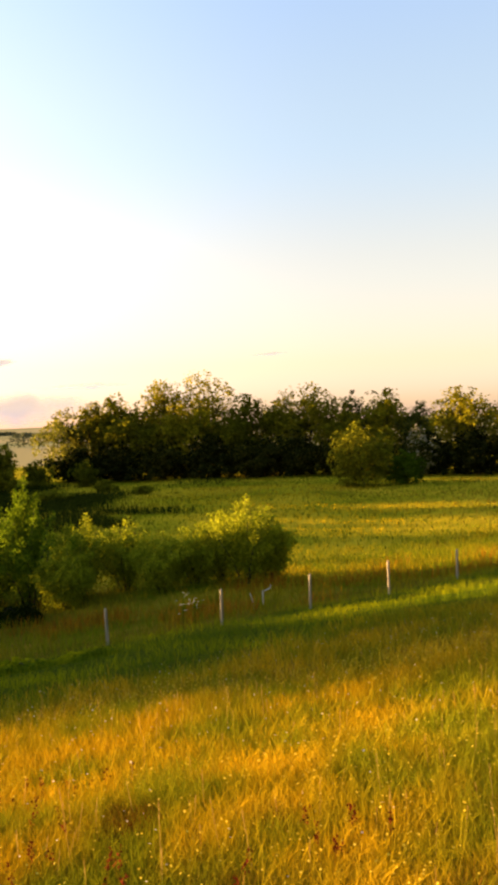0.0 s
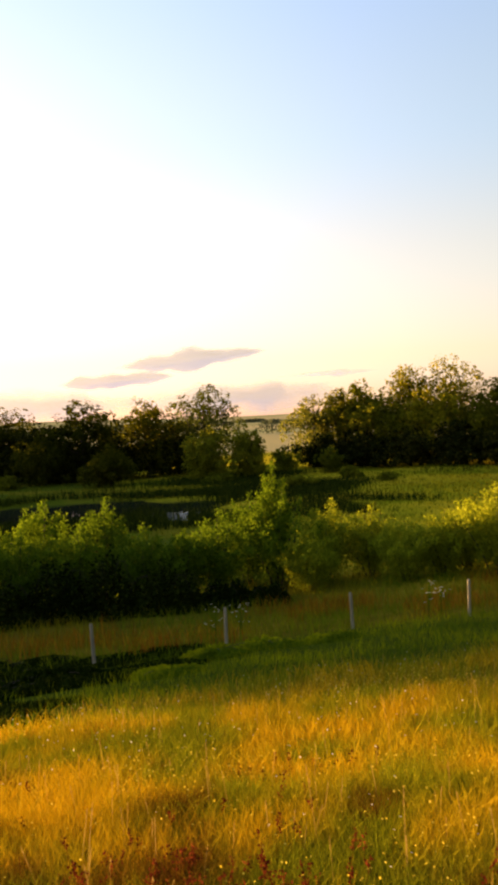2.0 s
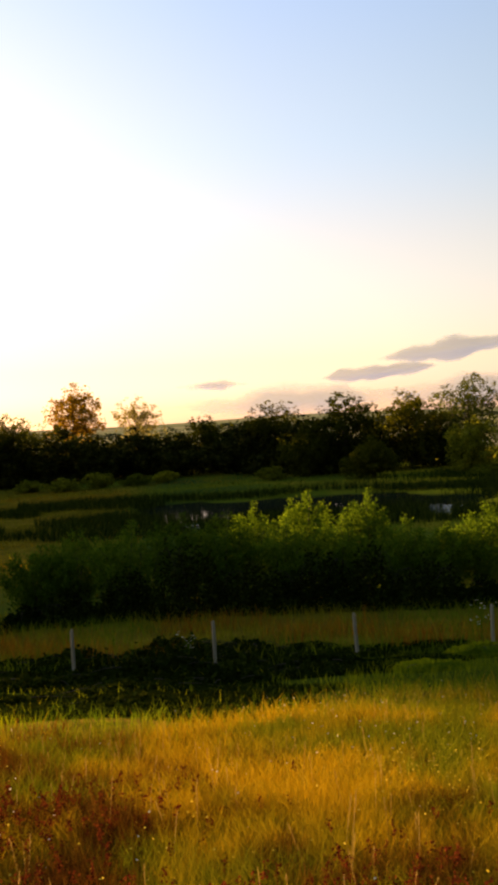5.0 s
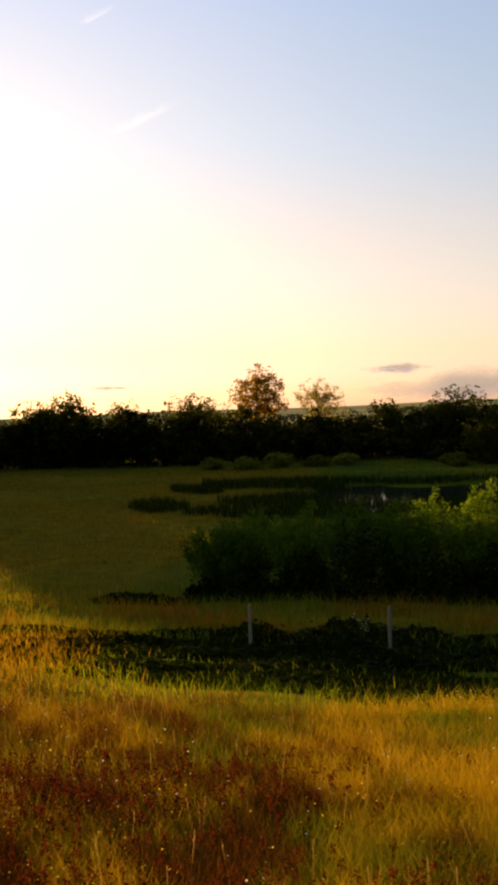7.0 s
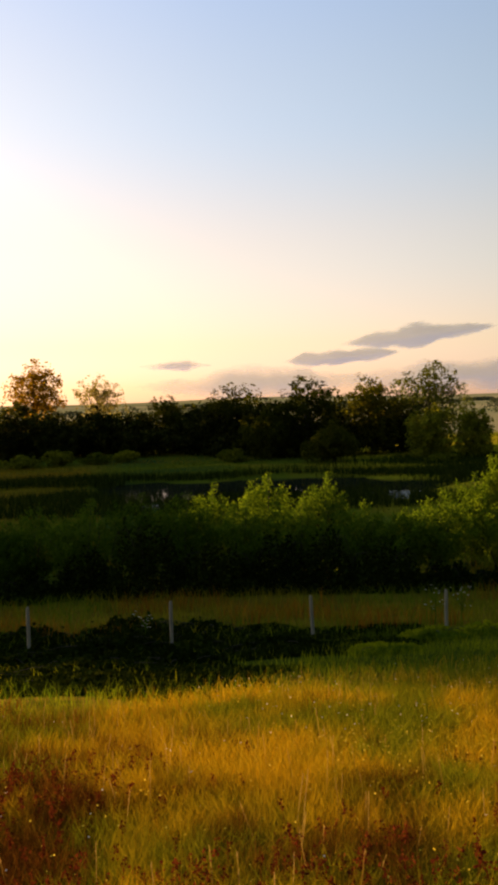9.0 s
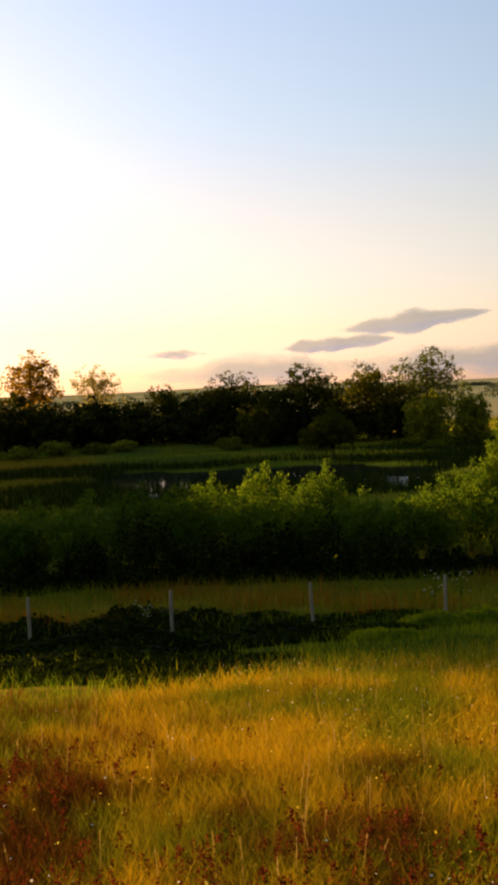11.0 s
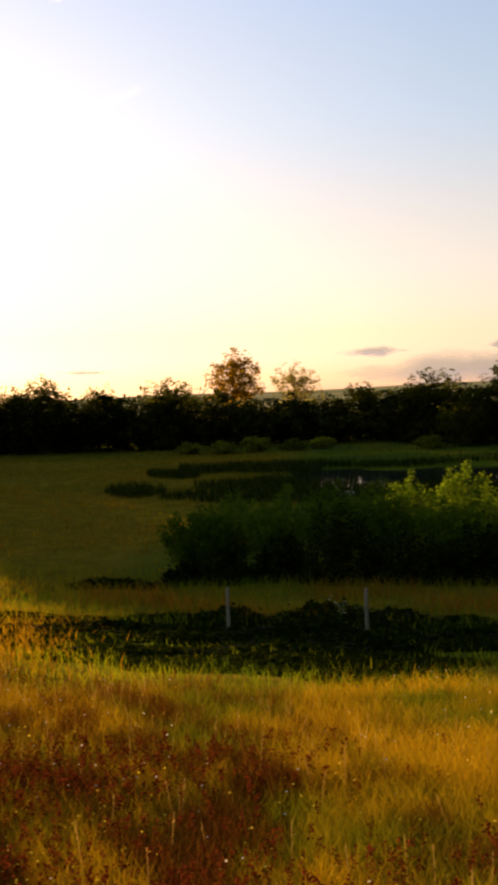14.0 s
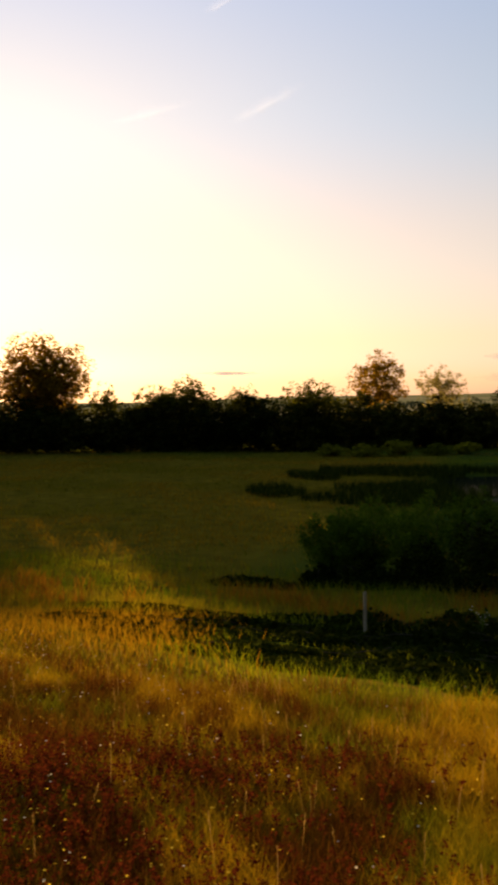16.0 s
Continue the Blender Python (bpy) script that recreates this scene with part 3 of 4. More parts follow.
def spikes(name, n, per, r1, height, length, spread, material, label, category, seed, drift, az=(-50, 60), y1=12.2):
    """Upright seed spikes: small scales packed up a thin stalk."""
    rng = np.random.default_rng(seed)
    x, y = scatter(n * 4, az[0], az[1], 2.4, r1, rng)
    keep = (y < np.minimum(y1, meadow_edge(x) + 0.5)) & (rng.uniform(0, 1, len(x)) < patchy(x, y, 0.8, seed) ** drift)
    x, y = x[keep][:n], y[keep][:n]
    n = len(x)
    h = height * rng.uniform(0.7, 1.2, n)
    lean = rng.normal(0, 0.12, (n, 2))
    u = rng.uniform(0, 1, (n, per))
    z = h[:, None] - u * length
    P = np.stack([x[:, None] + lean[:, :1] * z + rng.normal(0, spread, (n, per)), y[:, None] + lean[:, 1:] * z + rng.normal(0, spread, (n, per)),
                  gz(x, y)[:, None] + z], -1).reshape(-1, 3)
    V, F = leaves(P, length * 1.3 / per ** 0.7, spread * 1.6, rng, np.array([0, 0, 2.5]))
    base = np.stack([x, y, gz(x, y)], 1)
    tip = base + np.stack([lean[:, 0] * h, lean[:, 1] * h, h], 1)
    w = np.array([0.0011, 0, 0])
    S = np.stack([base - w, base + w, tip + w, tip - w], 1).reshape(-1, 3)
    V, F = np.concatenate([V, S]), np.concatenate([F, np.arange(4 * n).reshape(-1, 4) + len(V)])
    ob = new(name, mesh_of(name, V, F, material))
    tagged(ob, label, category, kind="stuff")


petals("white_flowers", 950, 15, 0.0062, 0.31, M_WHITE, "scattered small white meadow flowers", 21, 1.5)
petals("yellow_flowers", 5000, 12, 0.0060, 0.30, M_YELLOW, "drifts of small yellow meadow flowers", 22, 3.8, (10, 60))
petals("yellow_flowers", 1300, 12, 0.0062, 0.28, M_YELLOW, "sparse small yellow meadow flowers", 23, 3.0, (-50, 12))
spikes("grass_heads", 800, 4, 14, 0.32, 0.06, 0.002, M_SEED, "pale ripe seed heads of the meadow grasses", "grass", 24, 1.0)
spikes("dock_spikes", 4600, 14, 6.6, 0.26, 0.09, 0.012, M_DOCK, "rust-red dock seed spikes in the meadow", "dock", 25, 4.2, (-50, 20))
spikes("dock_spikes", 90, 14, 4.6, 0.29, 0.10, 0.010, M_DOCK, "few rust-red dock seed spikes among flowers", "dock", 27, 3.0, (20, 60))
# more docks, added partly to paint the shade between the nearest blades
spikes("dock_spikes", 1300, 14, 4.1, 0.24, 0.08, 0.011, M_DOCK, "low rust-red dock spikes, thickened to darken the nearest grass", "dock", 28, 3.0, (-50, 24))
spikes("tall_stalks", 16, 10, 8, 0.46, 0.10, 0.0022, M_SEED, "tall pale dry stalks standing over the meadow", "grass", 26, 1.0)


# ---- fence posts ----
def build_posts():
    rng = random.Random(3)
    xs = (-4.0, -0.58, 2.89, 6.24, 9.79, 13.43, 16.76, 20.2, 23.6)
    for k, x in enumerate(xs):
        y = 20.5
        z = float(gz(x, y))
        bm = bmesh.new()
        top = -3.15 - z
        rings = []
        for zz, rad in ((-0.3, 0.045), (0.2, 0.045), (top * 0.6, 0.042), (top - 0.05, 0.040), (top, 0.028)):
            ring = []
            for j in range(10):
                t = 2 * math.pi * j / 10
                rr = rad * (1 + 0.05 * math.sin(3 * t + k))
                ring.append(bm.verts.new((rr * math.cos(t), rr * math.sin(t), zz + (0.012 * math.cos(t + k) if zz > top - 0.1 else 0))))
            rings.append(ring)
        for a, b in zip(rings, rings[1:]):
            for j in range(10):
                bm.faces.new((a[j], a[(j + 1) % 10], b[(j + 1) % 10], b[j]))
        bm.faces.new(rings[-1])
        me = bpy.data.meshes.new("fence_post")
        bm.to_mesh(me)
        bm.free()
        me.materials.append(M_POST)
        ob = new("fence_post", me)
        ob.matrix_basis = pose(x, y, z, rng.uniform(-2, 2), rng.uniform(-2.5, 1.5), 0)
        tagged(ob, "pale weathered round wooden fence post in grass", "fence post", "fence posts")


build_posts()


# ---- shrubs and trees ----
def place(az, r):
    return r * math.sin(radians(az)), r * math.cos(radians(az))


def rooted(name, az, r, label, category, group=""):
    x, y = place(az, r)
    e = new(name)
    e.empty_display_size = 0.3
    e.location = (x, y, float(gz(x, y)))
    return tagged(e, label, category, group)


def willow(az, r, top_el, width, seed, count=7600, label="upright grey-green willow shrub with feathery shoots", material=None):
    """A thicket shrub: many shoots fanning up from the ground, leafy towards their tips."""
    rng = np.random.default_rng(seed)
    e = rooted("willow_shrub", az, r, label, "shrub", "willow thicket")
    h = EYE + r * math.tan(radians(top_el)) - e.location.z
    stems, pts = [], []
    n = 30
    for k in range(n):
        a, s = k * 2.39996 + rng.uniform(-0.4, 0.4), math.sqrt((k + 0.5) / n)
        tall = h * (1.0 - 0.38 * s * s) * rng.uniform(0.78, 1.0)
        if k == 0:
            tall = h
        t = np.linspace(0, 1, 7)[:, None]
        out = np.array([math.cos(a), math.sin(a), 0.0]) * width * 0.62 * s * rng.uniform(0.8, 1.1)
        line = out * (0.15 + 0.85 * t ** 1.15) + np.array([0, 0, 1.0]) * t ** 0.85 * tall + rng.normal(0, 0.05, (7, 3)) * t
        if k % 5 == 0:
            stems.append(tube(line, np.linspace(0.035, 0.006, 7), 5))
        m = int(count / n)
        u = 1 - rng.uniform(0, 1, m) ** 1.1 * 0.86
        q = np.stack([np.interp(u, t[:, 0], line[:, d]) for d in range(3)], 1)
        q += rng.normal(0, 1, (m, 3)) * (0.07 + 0.27 * (1.05 - u))[:, None] * np.array([1, 1, 0.8]) * min(1.0, width / 2.5)
        pts.append(q)
    q = np.concatenate(pts)
    q[:, 2] = np.maximum(q[:, 2], 0.05)
    V, F = leaves(q, 0.165, 0.06, rng, np.array([0, 0, 0.9]))
    for v, f in stems:
        part("stem", mesh_of("stem", v, f, M_BARK), e)
    part("foliage", mesh_of("foliage", V, F, material or M_WILLOW), e)


def tree(name, az, r, top_el, width, seed, crown_base=0.0, count=6000, leaf=0.34, material=None, label="", category="tree",
         group="", lobes=20, gap=0.0, bump=(-0.10, 0.30)):
    """Tapered trunk, limbs to each lobe, and a crown of many small leaves gathered in lobes with gaps."""
    rng = np.random.default_rng(seed)
    e = rooted(name, az, r, label, category, group)
    h = EYE + r * math.tan(radians(top_el)) - e.location.z
    cb = crown_base * h
    low = crown_base < 0.06
    cz = (0.42 if name.endswith("bush") else 0.56) * h if low else (h + cb) / 2
    rise, drop, rx = h - cz, (1.4 * cz if low else (h - cb) / 2), width / 2
    # lobes spread over the crown, jittered, so that together they fill it with a bumpy outline
    k = np.arange(lobes)
    zz = 1 - 2 * (k + 0.5) / lobes
    turn = k * 2.39996 + rng.uniform(0, 6.28)
    ring = np.sqrt(1 - zz * zz)
    way = unit(np.stack([ring * np.cos(turn), ring * np.sin(turn), zz], 1) + rng.normal(0, 0.16, (lobes, 3)))
    radii = rng.uniform(0.24, 0.46, lobes)
    hubs = way * (1.0 - radii - rng.uniform(bump[0], bump[1], lobes))[:, None]
    hubs = np.concatenate([hubs, [[0, 0, 0]], [[rng.uniform(-0.2, 0.2), 0, 0.62]]])
    radii = np.concatenate([radii, [0.55, 0.36]])

    def stretched(q):
        q = q * np.array([1.22, 1.22, 1.08])
        return np.concatenate([q[:, :2] * rx, cz + np.where(q[:, 2:3] > 0, q[:, 2:3] * rise, q[:, 2:3] * drop)], 1)

    share = radii ** 2
    share[lobes] *= 2.0  # the heart of the crown is the densest
    share = share / np.sum(share)
    pts, outs = [], []
    for c, q, f in zip(hubs, radii, share):
        m = int(1.22 * count * f)
        d = unit(rng.normal(size=(m, 3)))
        rad = rng.uniform(0, 1, m) ** 0.36
        rad = np.where(rng.uniform(0, 1, m) < 0.04, rng.uniform(0.95, 1.08, m), rad)
        tufts = max(10, m // 11)  # leaves sit in tufts with gaps between them
        own = rng.integers(0, tufts, m)
        spot = d[own] * rad[own][:, None] + rng.normal(0, 0.14, (m, 3))
        spot = spot / np.maximum(1.0, np.linalg.norm(spot, axis=1, keepdims=True) / 1.04)
        pts.append(c + spot * q)
        outs.append(unit(spot) + 0.5 * d + np.array([0, 0, 0.35]))
    P, out = stretched(np.concatenate(pts)), np.concatenate(outs)
    centres = stretched(hubs)
    above = P[:, 2] > max(cb * 0.8, 0.1)
    P, out = P[above], out[above]
    if gap:
        hole = np.sin(P[:, 0] * 2.1 + seed) * np.sin(P[:, 2] * 1.9 + 1) + 0.6 * np.sin(P[:, 1] * 2.3 + P[:, 0])
        P, out = P[hole < 1.1 - 2.2 * gap], out[hole < 1.1 - 2.2 * gap]
    V, F = leaves(P, leaf * 1.16, leaf * 0.82, rng, face=out)
    part("crown", mesh_of("crown", V, F, material or M_TREE), e)
    wood, base = [], 0.018 * h + 0.05
    top = np.array([rng.uniform(-0.1, 0.1) * rx, rng.uniform(-0.1, 0.1) * rx, h * 0.8])
    t = np.linspace(0, 1, 6)[:, None]
    trunk = top * t + rng.normal(0, 0.05, (6, 3)) * t * 2
    trunk[0] = (0, 0, -0.2)
    wood.append(tube(trunk, np.linspace(base, base * 0.25, 6), 8))
    for c in centres[:10]:
        u = np.clip(0.15 + 0.55 * c[2] / h, 0.1, 0.75)
        s0 = np.array([np.interp(u, t[:, 0], trunk[:, d]) for d in range(3)])
        bend = (s0 + c) / 2 + np.array([0, 0, -0.06 * h])
        wood.append(tube([s0, bend, c], [base * 0.4, base * 0.25, base * 0.08], 5))
    v, f = join(wood)
    part("trunk", mesh_of("trunk", v, f, M_BARK, True), e)
    return e


def wide(r, degrees):
    return 2 * r * math.tan(radians(degrees / 2))


# willow thicket below the fence: heading, distance, top angle, width
THICKET = [(-13, 33, -7.2, 2.8), (-10.6, 34, -6.4, 3.4), (-7.2, 32.5, -6.0, 3.6), (-3.6, 34, -5.8, 3.0), (-0.6, 32.5, -6.0, 2.8), (1.3, 36, -5.4, 2.8),
           (3.4, 32.5, -6.6, 2.8), (5.0, 36, -4.75, 2.4), (7.2, 33, -6.4, 2.8), (8.9, 36, -4.95, 2.2), (11.4, 33.5, -6.8, 3.0), (14.0, 34, -7.3, 2.6),
           (16.4, 34.5, -6.3, 2.8), (18.6, 36.5, -4.95, 2.6), (20.6, 36, -5.0, 4.4), (20.4, 37, -2.85, 1.6), (24.0, 36.5, -5.6, 2.8),
           (26.9, 37, -6.1, 2.5), (29.2, 35.0, -7.1, 2.6), (31.6, 36, -6.5, 2.6), (35.0, 35.5, -4.75, 3.0), (36.6, 36, -6.2, 2.2),
           (22.8, 34, -7.6, 2.2), (33.2, 37, -5.9, 2.2)]
for k, (az, r, el, w) in enumerate(THICKET):
    if az > 22:
        willow(az, r, el, w, 100 + k, 7200, "pale yellow-green shrub with soft feathery shoots, brightened as if lit", M_BRIGHT_WILLOW)
    else:
        willow(az, r, el, w, 100 + k)

# hedge along the far side of the valley
HEDGE = [(-51, 141, 0.5, 4.5), (-47, 140, 0.6, 4.5), (-39.6, 139, -0.2, 4.5), (-43, 142, 0.3, 4.5), (-36, 141, 0.1, 4.5), (-33.5, 136, 0.2, 4.5), (-30.5, 134, -0.1, 4.0), (-27, 132, 0.0, 4.0), (-24, 130, -0.1, 4.0),
         (-21, 128, 0.0, 4.0), (-18, 126, -0.05, 4.0), (-15, 125, 0.0, 4.0), (-12, 127, -0.1, 4.0), (-9, 128, -0.1, 4.0), (-6, 130, -0.1, 4.0), (-3.5, 128, -0.3, 3.5),
         (2, 124, -0.2, 3.8), (5.5, 118, -0.05, 4.2), (10.2, 121, 0.0, 4.0), (14.2, 122, 0.1, 4.0), (0.5, 130, -0.1, 3.6)]
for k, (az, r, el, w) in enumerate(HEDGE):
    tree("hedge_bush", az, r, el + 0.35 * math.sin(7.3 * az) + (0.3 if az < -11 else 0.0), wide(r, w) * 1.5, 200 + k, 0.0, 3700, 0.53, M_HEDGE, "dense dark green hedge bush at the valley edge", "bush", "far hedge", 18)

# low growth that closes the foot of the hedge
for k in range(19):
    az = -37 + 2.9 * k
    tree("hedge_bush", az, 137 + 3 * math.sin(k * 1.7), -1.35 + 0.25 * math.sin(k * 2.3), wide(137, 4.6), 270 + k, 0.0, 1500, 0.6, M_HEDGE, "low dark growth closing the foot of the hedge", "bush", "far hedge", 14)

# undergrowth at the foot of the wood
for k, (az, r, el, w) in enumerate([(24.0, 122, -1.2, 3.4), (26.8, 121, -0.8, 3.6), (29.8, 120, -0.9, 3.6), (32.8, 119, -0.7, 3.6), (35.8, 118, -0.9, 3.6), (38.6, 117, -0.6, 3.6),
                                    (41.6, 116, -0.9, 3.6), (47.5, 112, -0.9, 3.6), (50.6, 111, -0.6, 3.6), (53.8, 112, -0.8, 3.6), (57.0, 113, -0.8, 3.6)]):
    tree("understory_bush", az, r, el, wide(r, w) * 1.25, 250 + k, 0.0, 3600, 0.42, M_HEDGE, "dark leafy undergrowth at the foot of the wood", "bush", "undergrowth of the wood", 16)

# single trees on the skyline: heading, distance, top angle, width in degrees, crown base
tree("tree", -32.2, 140, 4.67, wide(140, 5.7), 301, 0.14, 15000, 0.42, M_SUNGLOW, "large broad field tree with lobed crown, backlit", "tree", lobes=28, gap=0.03, bump=(-0.06, 0.24))
tree("tree", -38.7, 143, 2.1, wide(143, 4.8), 302, 0.0, 6000, 0.42, M_SUNGLOW, "low round tree, sunset glow put into its leaf colour", "tree")
tree("tree", -28.2, 134, 1.35, wide(134, 2.1) * 1.3, 303, 0.0, 2200, 0.34, M_TREE, "small bushy tree above the hedge", "tree", lobes=16)
tree("tree", -24.9, 130, 1.15, wide(130, 3.0) * 1.3, 304, 0.0, 3400, 0.36, M_TREE, "small round tree above the hedge", "tree", lobes=17)
tree("tree", -22.8, 128, 1.8, wide(128, 3.4) * 1.3, 305, 0.0, 4200, 0.36, M_TREE, "round-topped tree above the hedge", "tree", lobes=18)
tree("tree", -19.2, 126, 1.0, wide(126, 2.4) * 1.3, 306, 0.0, 2600, 0.34, M_TREE, "small dense tree above the hedge", "tree", lobes=16)
tree("tree", -14.4, 123, 1.65, wide(123, 3.7) * 1.3, 307, 0.0, 3600, 0.34, M_TREE, "spreading bushy tree with loose twigs", "tree", lobes=20)
tree("tree", -10.0, 140, 3.15, wide(140, 4.4), 308, 0.30, 4600, 0.36, M_SUNGLOW, "open-crowned round tree with sky between its branches", "tree", lobes=23, gap=0.18, bump=(-0.10, 0.25))
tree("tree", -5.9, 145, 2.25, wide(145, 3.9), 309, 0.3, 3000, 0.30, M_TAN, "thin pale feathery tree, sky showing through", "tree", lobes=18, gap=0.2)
tree("tree", -1.1, 132, 0.65, wide(132, 3.5) * 1.3, 310, 0.0, 3800, 0.38, M_TREE, "broad low bushy tree in the hedge", "tree")
tree("tree", 3.15, 122, 1.35, wide(122, 3.6) * 1.3, 311, 0.0, 4200, 0.36, M_TREE, "rounded bushy hedge tree with ragged top", "tree")
tree("tree", 7.95, 115, 1.68, wide(115, 3.7) * 1.3, 312, 0.0, 4800, 0.36, M_TREE, "full round hedge tree with twiggy top", "tree")
tree("tree", 12.35, 118, 1.72, wide(118, 3.8) * 1.3, 313, 0.0, 4800, 0.36, M_TREE, "dense dome-shaped hedge tree", "tree")
tree("tree", 16.1, 122, 2.4, wide(122, 3.7) * 1.3, 314, 0.0, 4200, 0.34, M_PALE, "upright feathery tree with pale grey-green leaves", "tree", lobes=20)
tree("bush", 16.1, 107, -0.35, wide(107, 3.0), 315, 0.0, 4000, 0.32, M_LIT_BUSH, "rounded olive bush in front of the hedge", "bush", lobes=18)
tree("bush", 18.85, 107, -0.22, wide(107, 2.9), 316, 0.0, 4000, 0.32, M_LIT_BUSH, "rounded olive bush beside its twin before the hedge", "bush", lobes=18)
tree("bush", 9.7, 104, -1.4, wide(104, 3.9), 317, 0.0, 4000, 0.34, M_TREE, "low dome-shaped dark bush on the valley grass", "bush", lobes=18)
tree("bush", 5.5, 112, -0.1, wide(112, 4.4), 318, 0.0, 4200, 0.36, M_TREE, "broad rounded hedge bush facing the pond", "bush", lobes=18)
tree("bush", 21.4, 112, -1.9, wide(112, 2.2), 319, 0.0, 1800, 0.3, M_BUSH, "small low bush on the valley grass", "bush", lobes=15)
tree("bush", 24.5, 112, -2.0, wide(112, 1.9), 320, 0.0, 1500, 0.3, M_BUSH, "small low dark bush before the wood", "bush", lobes=15)
tree("bush", 3.0, 108, -3.0, wide(108, 1.8), 321, 0.0, 1000, 0.3, M_BUSH, "tiny low bush in the valley grass", "bush", lobes=14)
tree("bush", 22.1, 90, -3.9, wide(90, 2.8), 331, 0.0, 1500, 0.3, M_BUSH, "low dark sallow clump among the rushes", "bush", lobes=15)
tree("bush", 25.7, 102, -3.35, wide(102, 1.7), 332, 0.0, 1100, 0.3, M_BUSH, "low round dark bush among the rushes", "bush", lobes=14)
tree("bush", 16.9, 101, -3.6, wide(101, 2.4), 333, 0.0, 1100, 0.3, M_BUSH, "low spreading dark bush beside the pond", "bush", lobes=14)
tree("bush", 28.2, 96, -3.9, wide(96, 1.4), 334, 0.0, 800, 0.3, M_BUSH, "tiny dark bush in the valley grass", "bush", lobes=14)
tree("bush", 43.1, 96, -0.2, wide(96, 4.2), 322, 0.0, 5200, 0.32, M_BUSH, "rounded bush standing before the wood", "bush", lobes=19)
tree("bush", 45.8, 97, -2.1, wide(97, 2.8), 323, 0.0, 2400, 0.3, M_WILLOW, "low leafy light green bush before the wood", "bush", lobes=16)
tree("bush", 46.9, 110, -0.4, wide(110, 2.2), 324, 0.0, 2400, 0.3, M_BLOSSOM, "elder bush with cream blossom at the wood edge", "bush", lobes=14)

# low olive bushes in a loose row between hedge and pond
for k, (az, r, el, w) in enumerate([(-10.9, 110, -3.0, 2.6), (-8.6, 112, -2.75, 2.2), (-6.2, 111, -3.05, 2.4), (-4.4, 113, -2.9, 1.9), (-13.2, 112, -3.0, 2.0), (2.6, 112, -3.1, 1.6)]):
    tree("bush", az, r, el, wide(r, w), 340 + k, 0.0, 1500, 0.3, M_BUSH, "low olive-green bush on the grass before the hedge", "bush", "low bushes before the hedge", lobes=14)

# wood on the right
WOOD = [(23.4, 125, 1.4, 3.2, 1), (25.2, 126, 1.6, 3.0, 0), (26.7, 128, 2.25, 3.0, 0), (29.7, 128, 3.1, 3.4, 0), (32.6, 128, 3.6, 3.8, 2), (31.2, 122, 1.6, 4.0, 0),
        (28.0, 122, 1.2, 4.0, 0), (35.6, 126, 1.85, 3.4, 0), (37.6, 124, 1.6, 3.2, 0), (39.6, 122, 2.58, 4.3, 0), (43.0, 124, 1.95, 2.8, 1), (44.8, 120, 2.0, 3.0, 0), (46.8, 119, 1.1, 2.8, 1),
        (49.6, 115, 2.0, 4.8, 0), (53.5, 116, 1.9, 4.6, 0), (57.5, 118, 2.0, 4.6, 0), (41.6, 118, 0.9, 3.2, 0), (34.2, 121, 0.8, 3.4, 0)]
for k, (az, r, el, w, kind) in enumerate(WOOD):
    tree("tree", az, r, el, wide(r, w) * 1.15, 400 + k, (0.0, 0.0, 0.05)[kind], (4500, 3600, 4800)[kind], (0.40, 0.36, 0.36)[kind], (M_WOOD_LIT, M_PALE, M_WOOD_LIT)[kind],
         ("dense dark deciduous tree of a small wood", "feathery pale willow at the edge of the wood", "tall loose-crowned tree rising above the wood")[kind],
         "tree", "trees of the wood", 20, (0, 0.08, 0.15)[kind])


# ---- far woods and sky ----
def far_woods():
    rng = np.random.default_rng(5)
    P = []
    for r, n in ((420, 26), (700, 34), (1100, 40), (1700, 46)):
        for a in np.linspace(-55, 62, n):
            if rng.uniform() < 0.35:
                continue
            aa = a + rng.uniform(-1, 1)
            x, y = place(aa, r * rng.uniform(0.92, 1.08))
            w, h = r * 0.02 * rng.uniform(0.6, 1.6), rng.uniform(5, 8)
            m = 240
            q = rng.normal(0, 0.4, (m, 3)) * np.array([w, w * 0.5, 0])
            q[:, 2] = rng.uniform(0, 1, m) ** 0.8 * h * (1 - 0.5 * np.minimum(1, np.abs(q[:, 0]) / w))
            P.append(q + np.array([x, y, float(gz(x, y))]))
    P = np.concatenate(P)
    size = np.hypot(P[:, 0], P[:, 1]) * 0.003
    V, F = leaves(P, 1.0 * size, 0.8 * size, rng)
    ob = new("far_hedges", mesh_of("far_hedges", V, F, M_FAR))
    tagged(ob, "distant hedges and copses between the fields", "woods", kind="stuff")


far_woods()


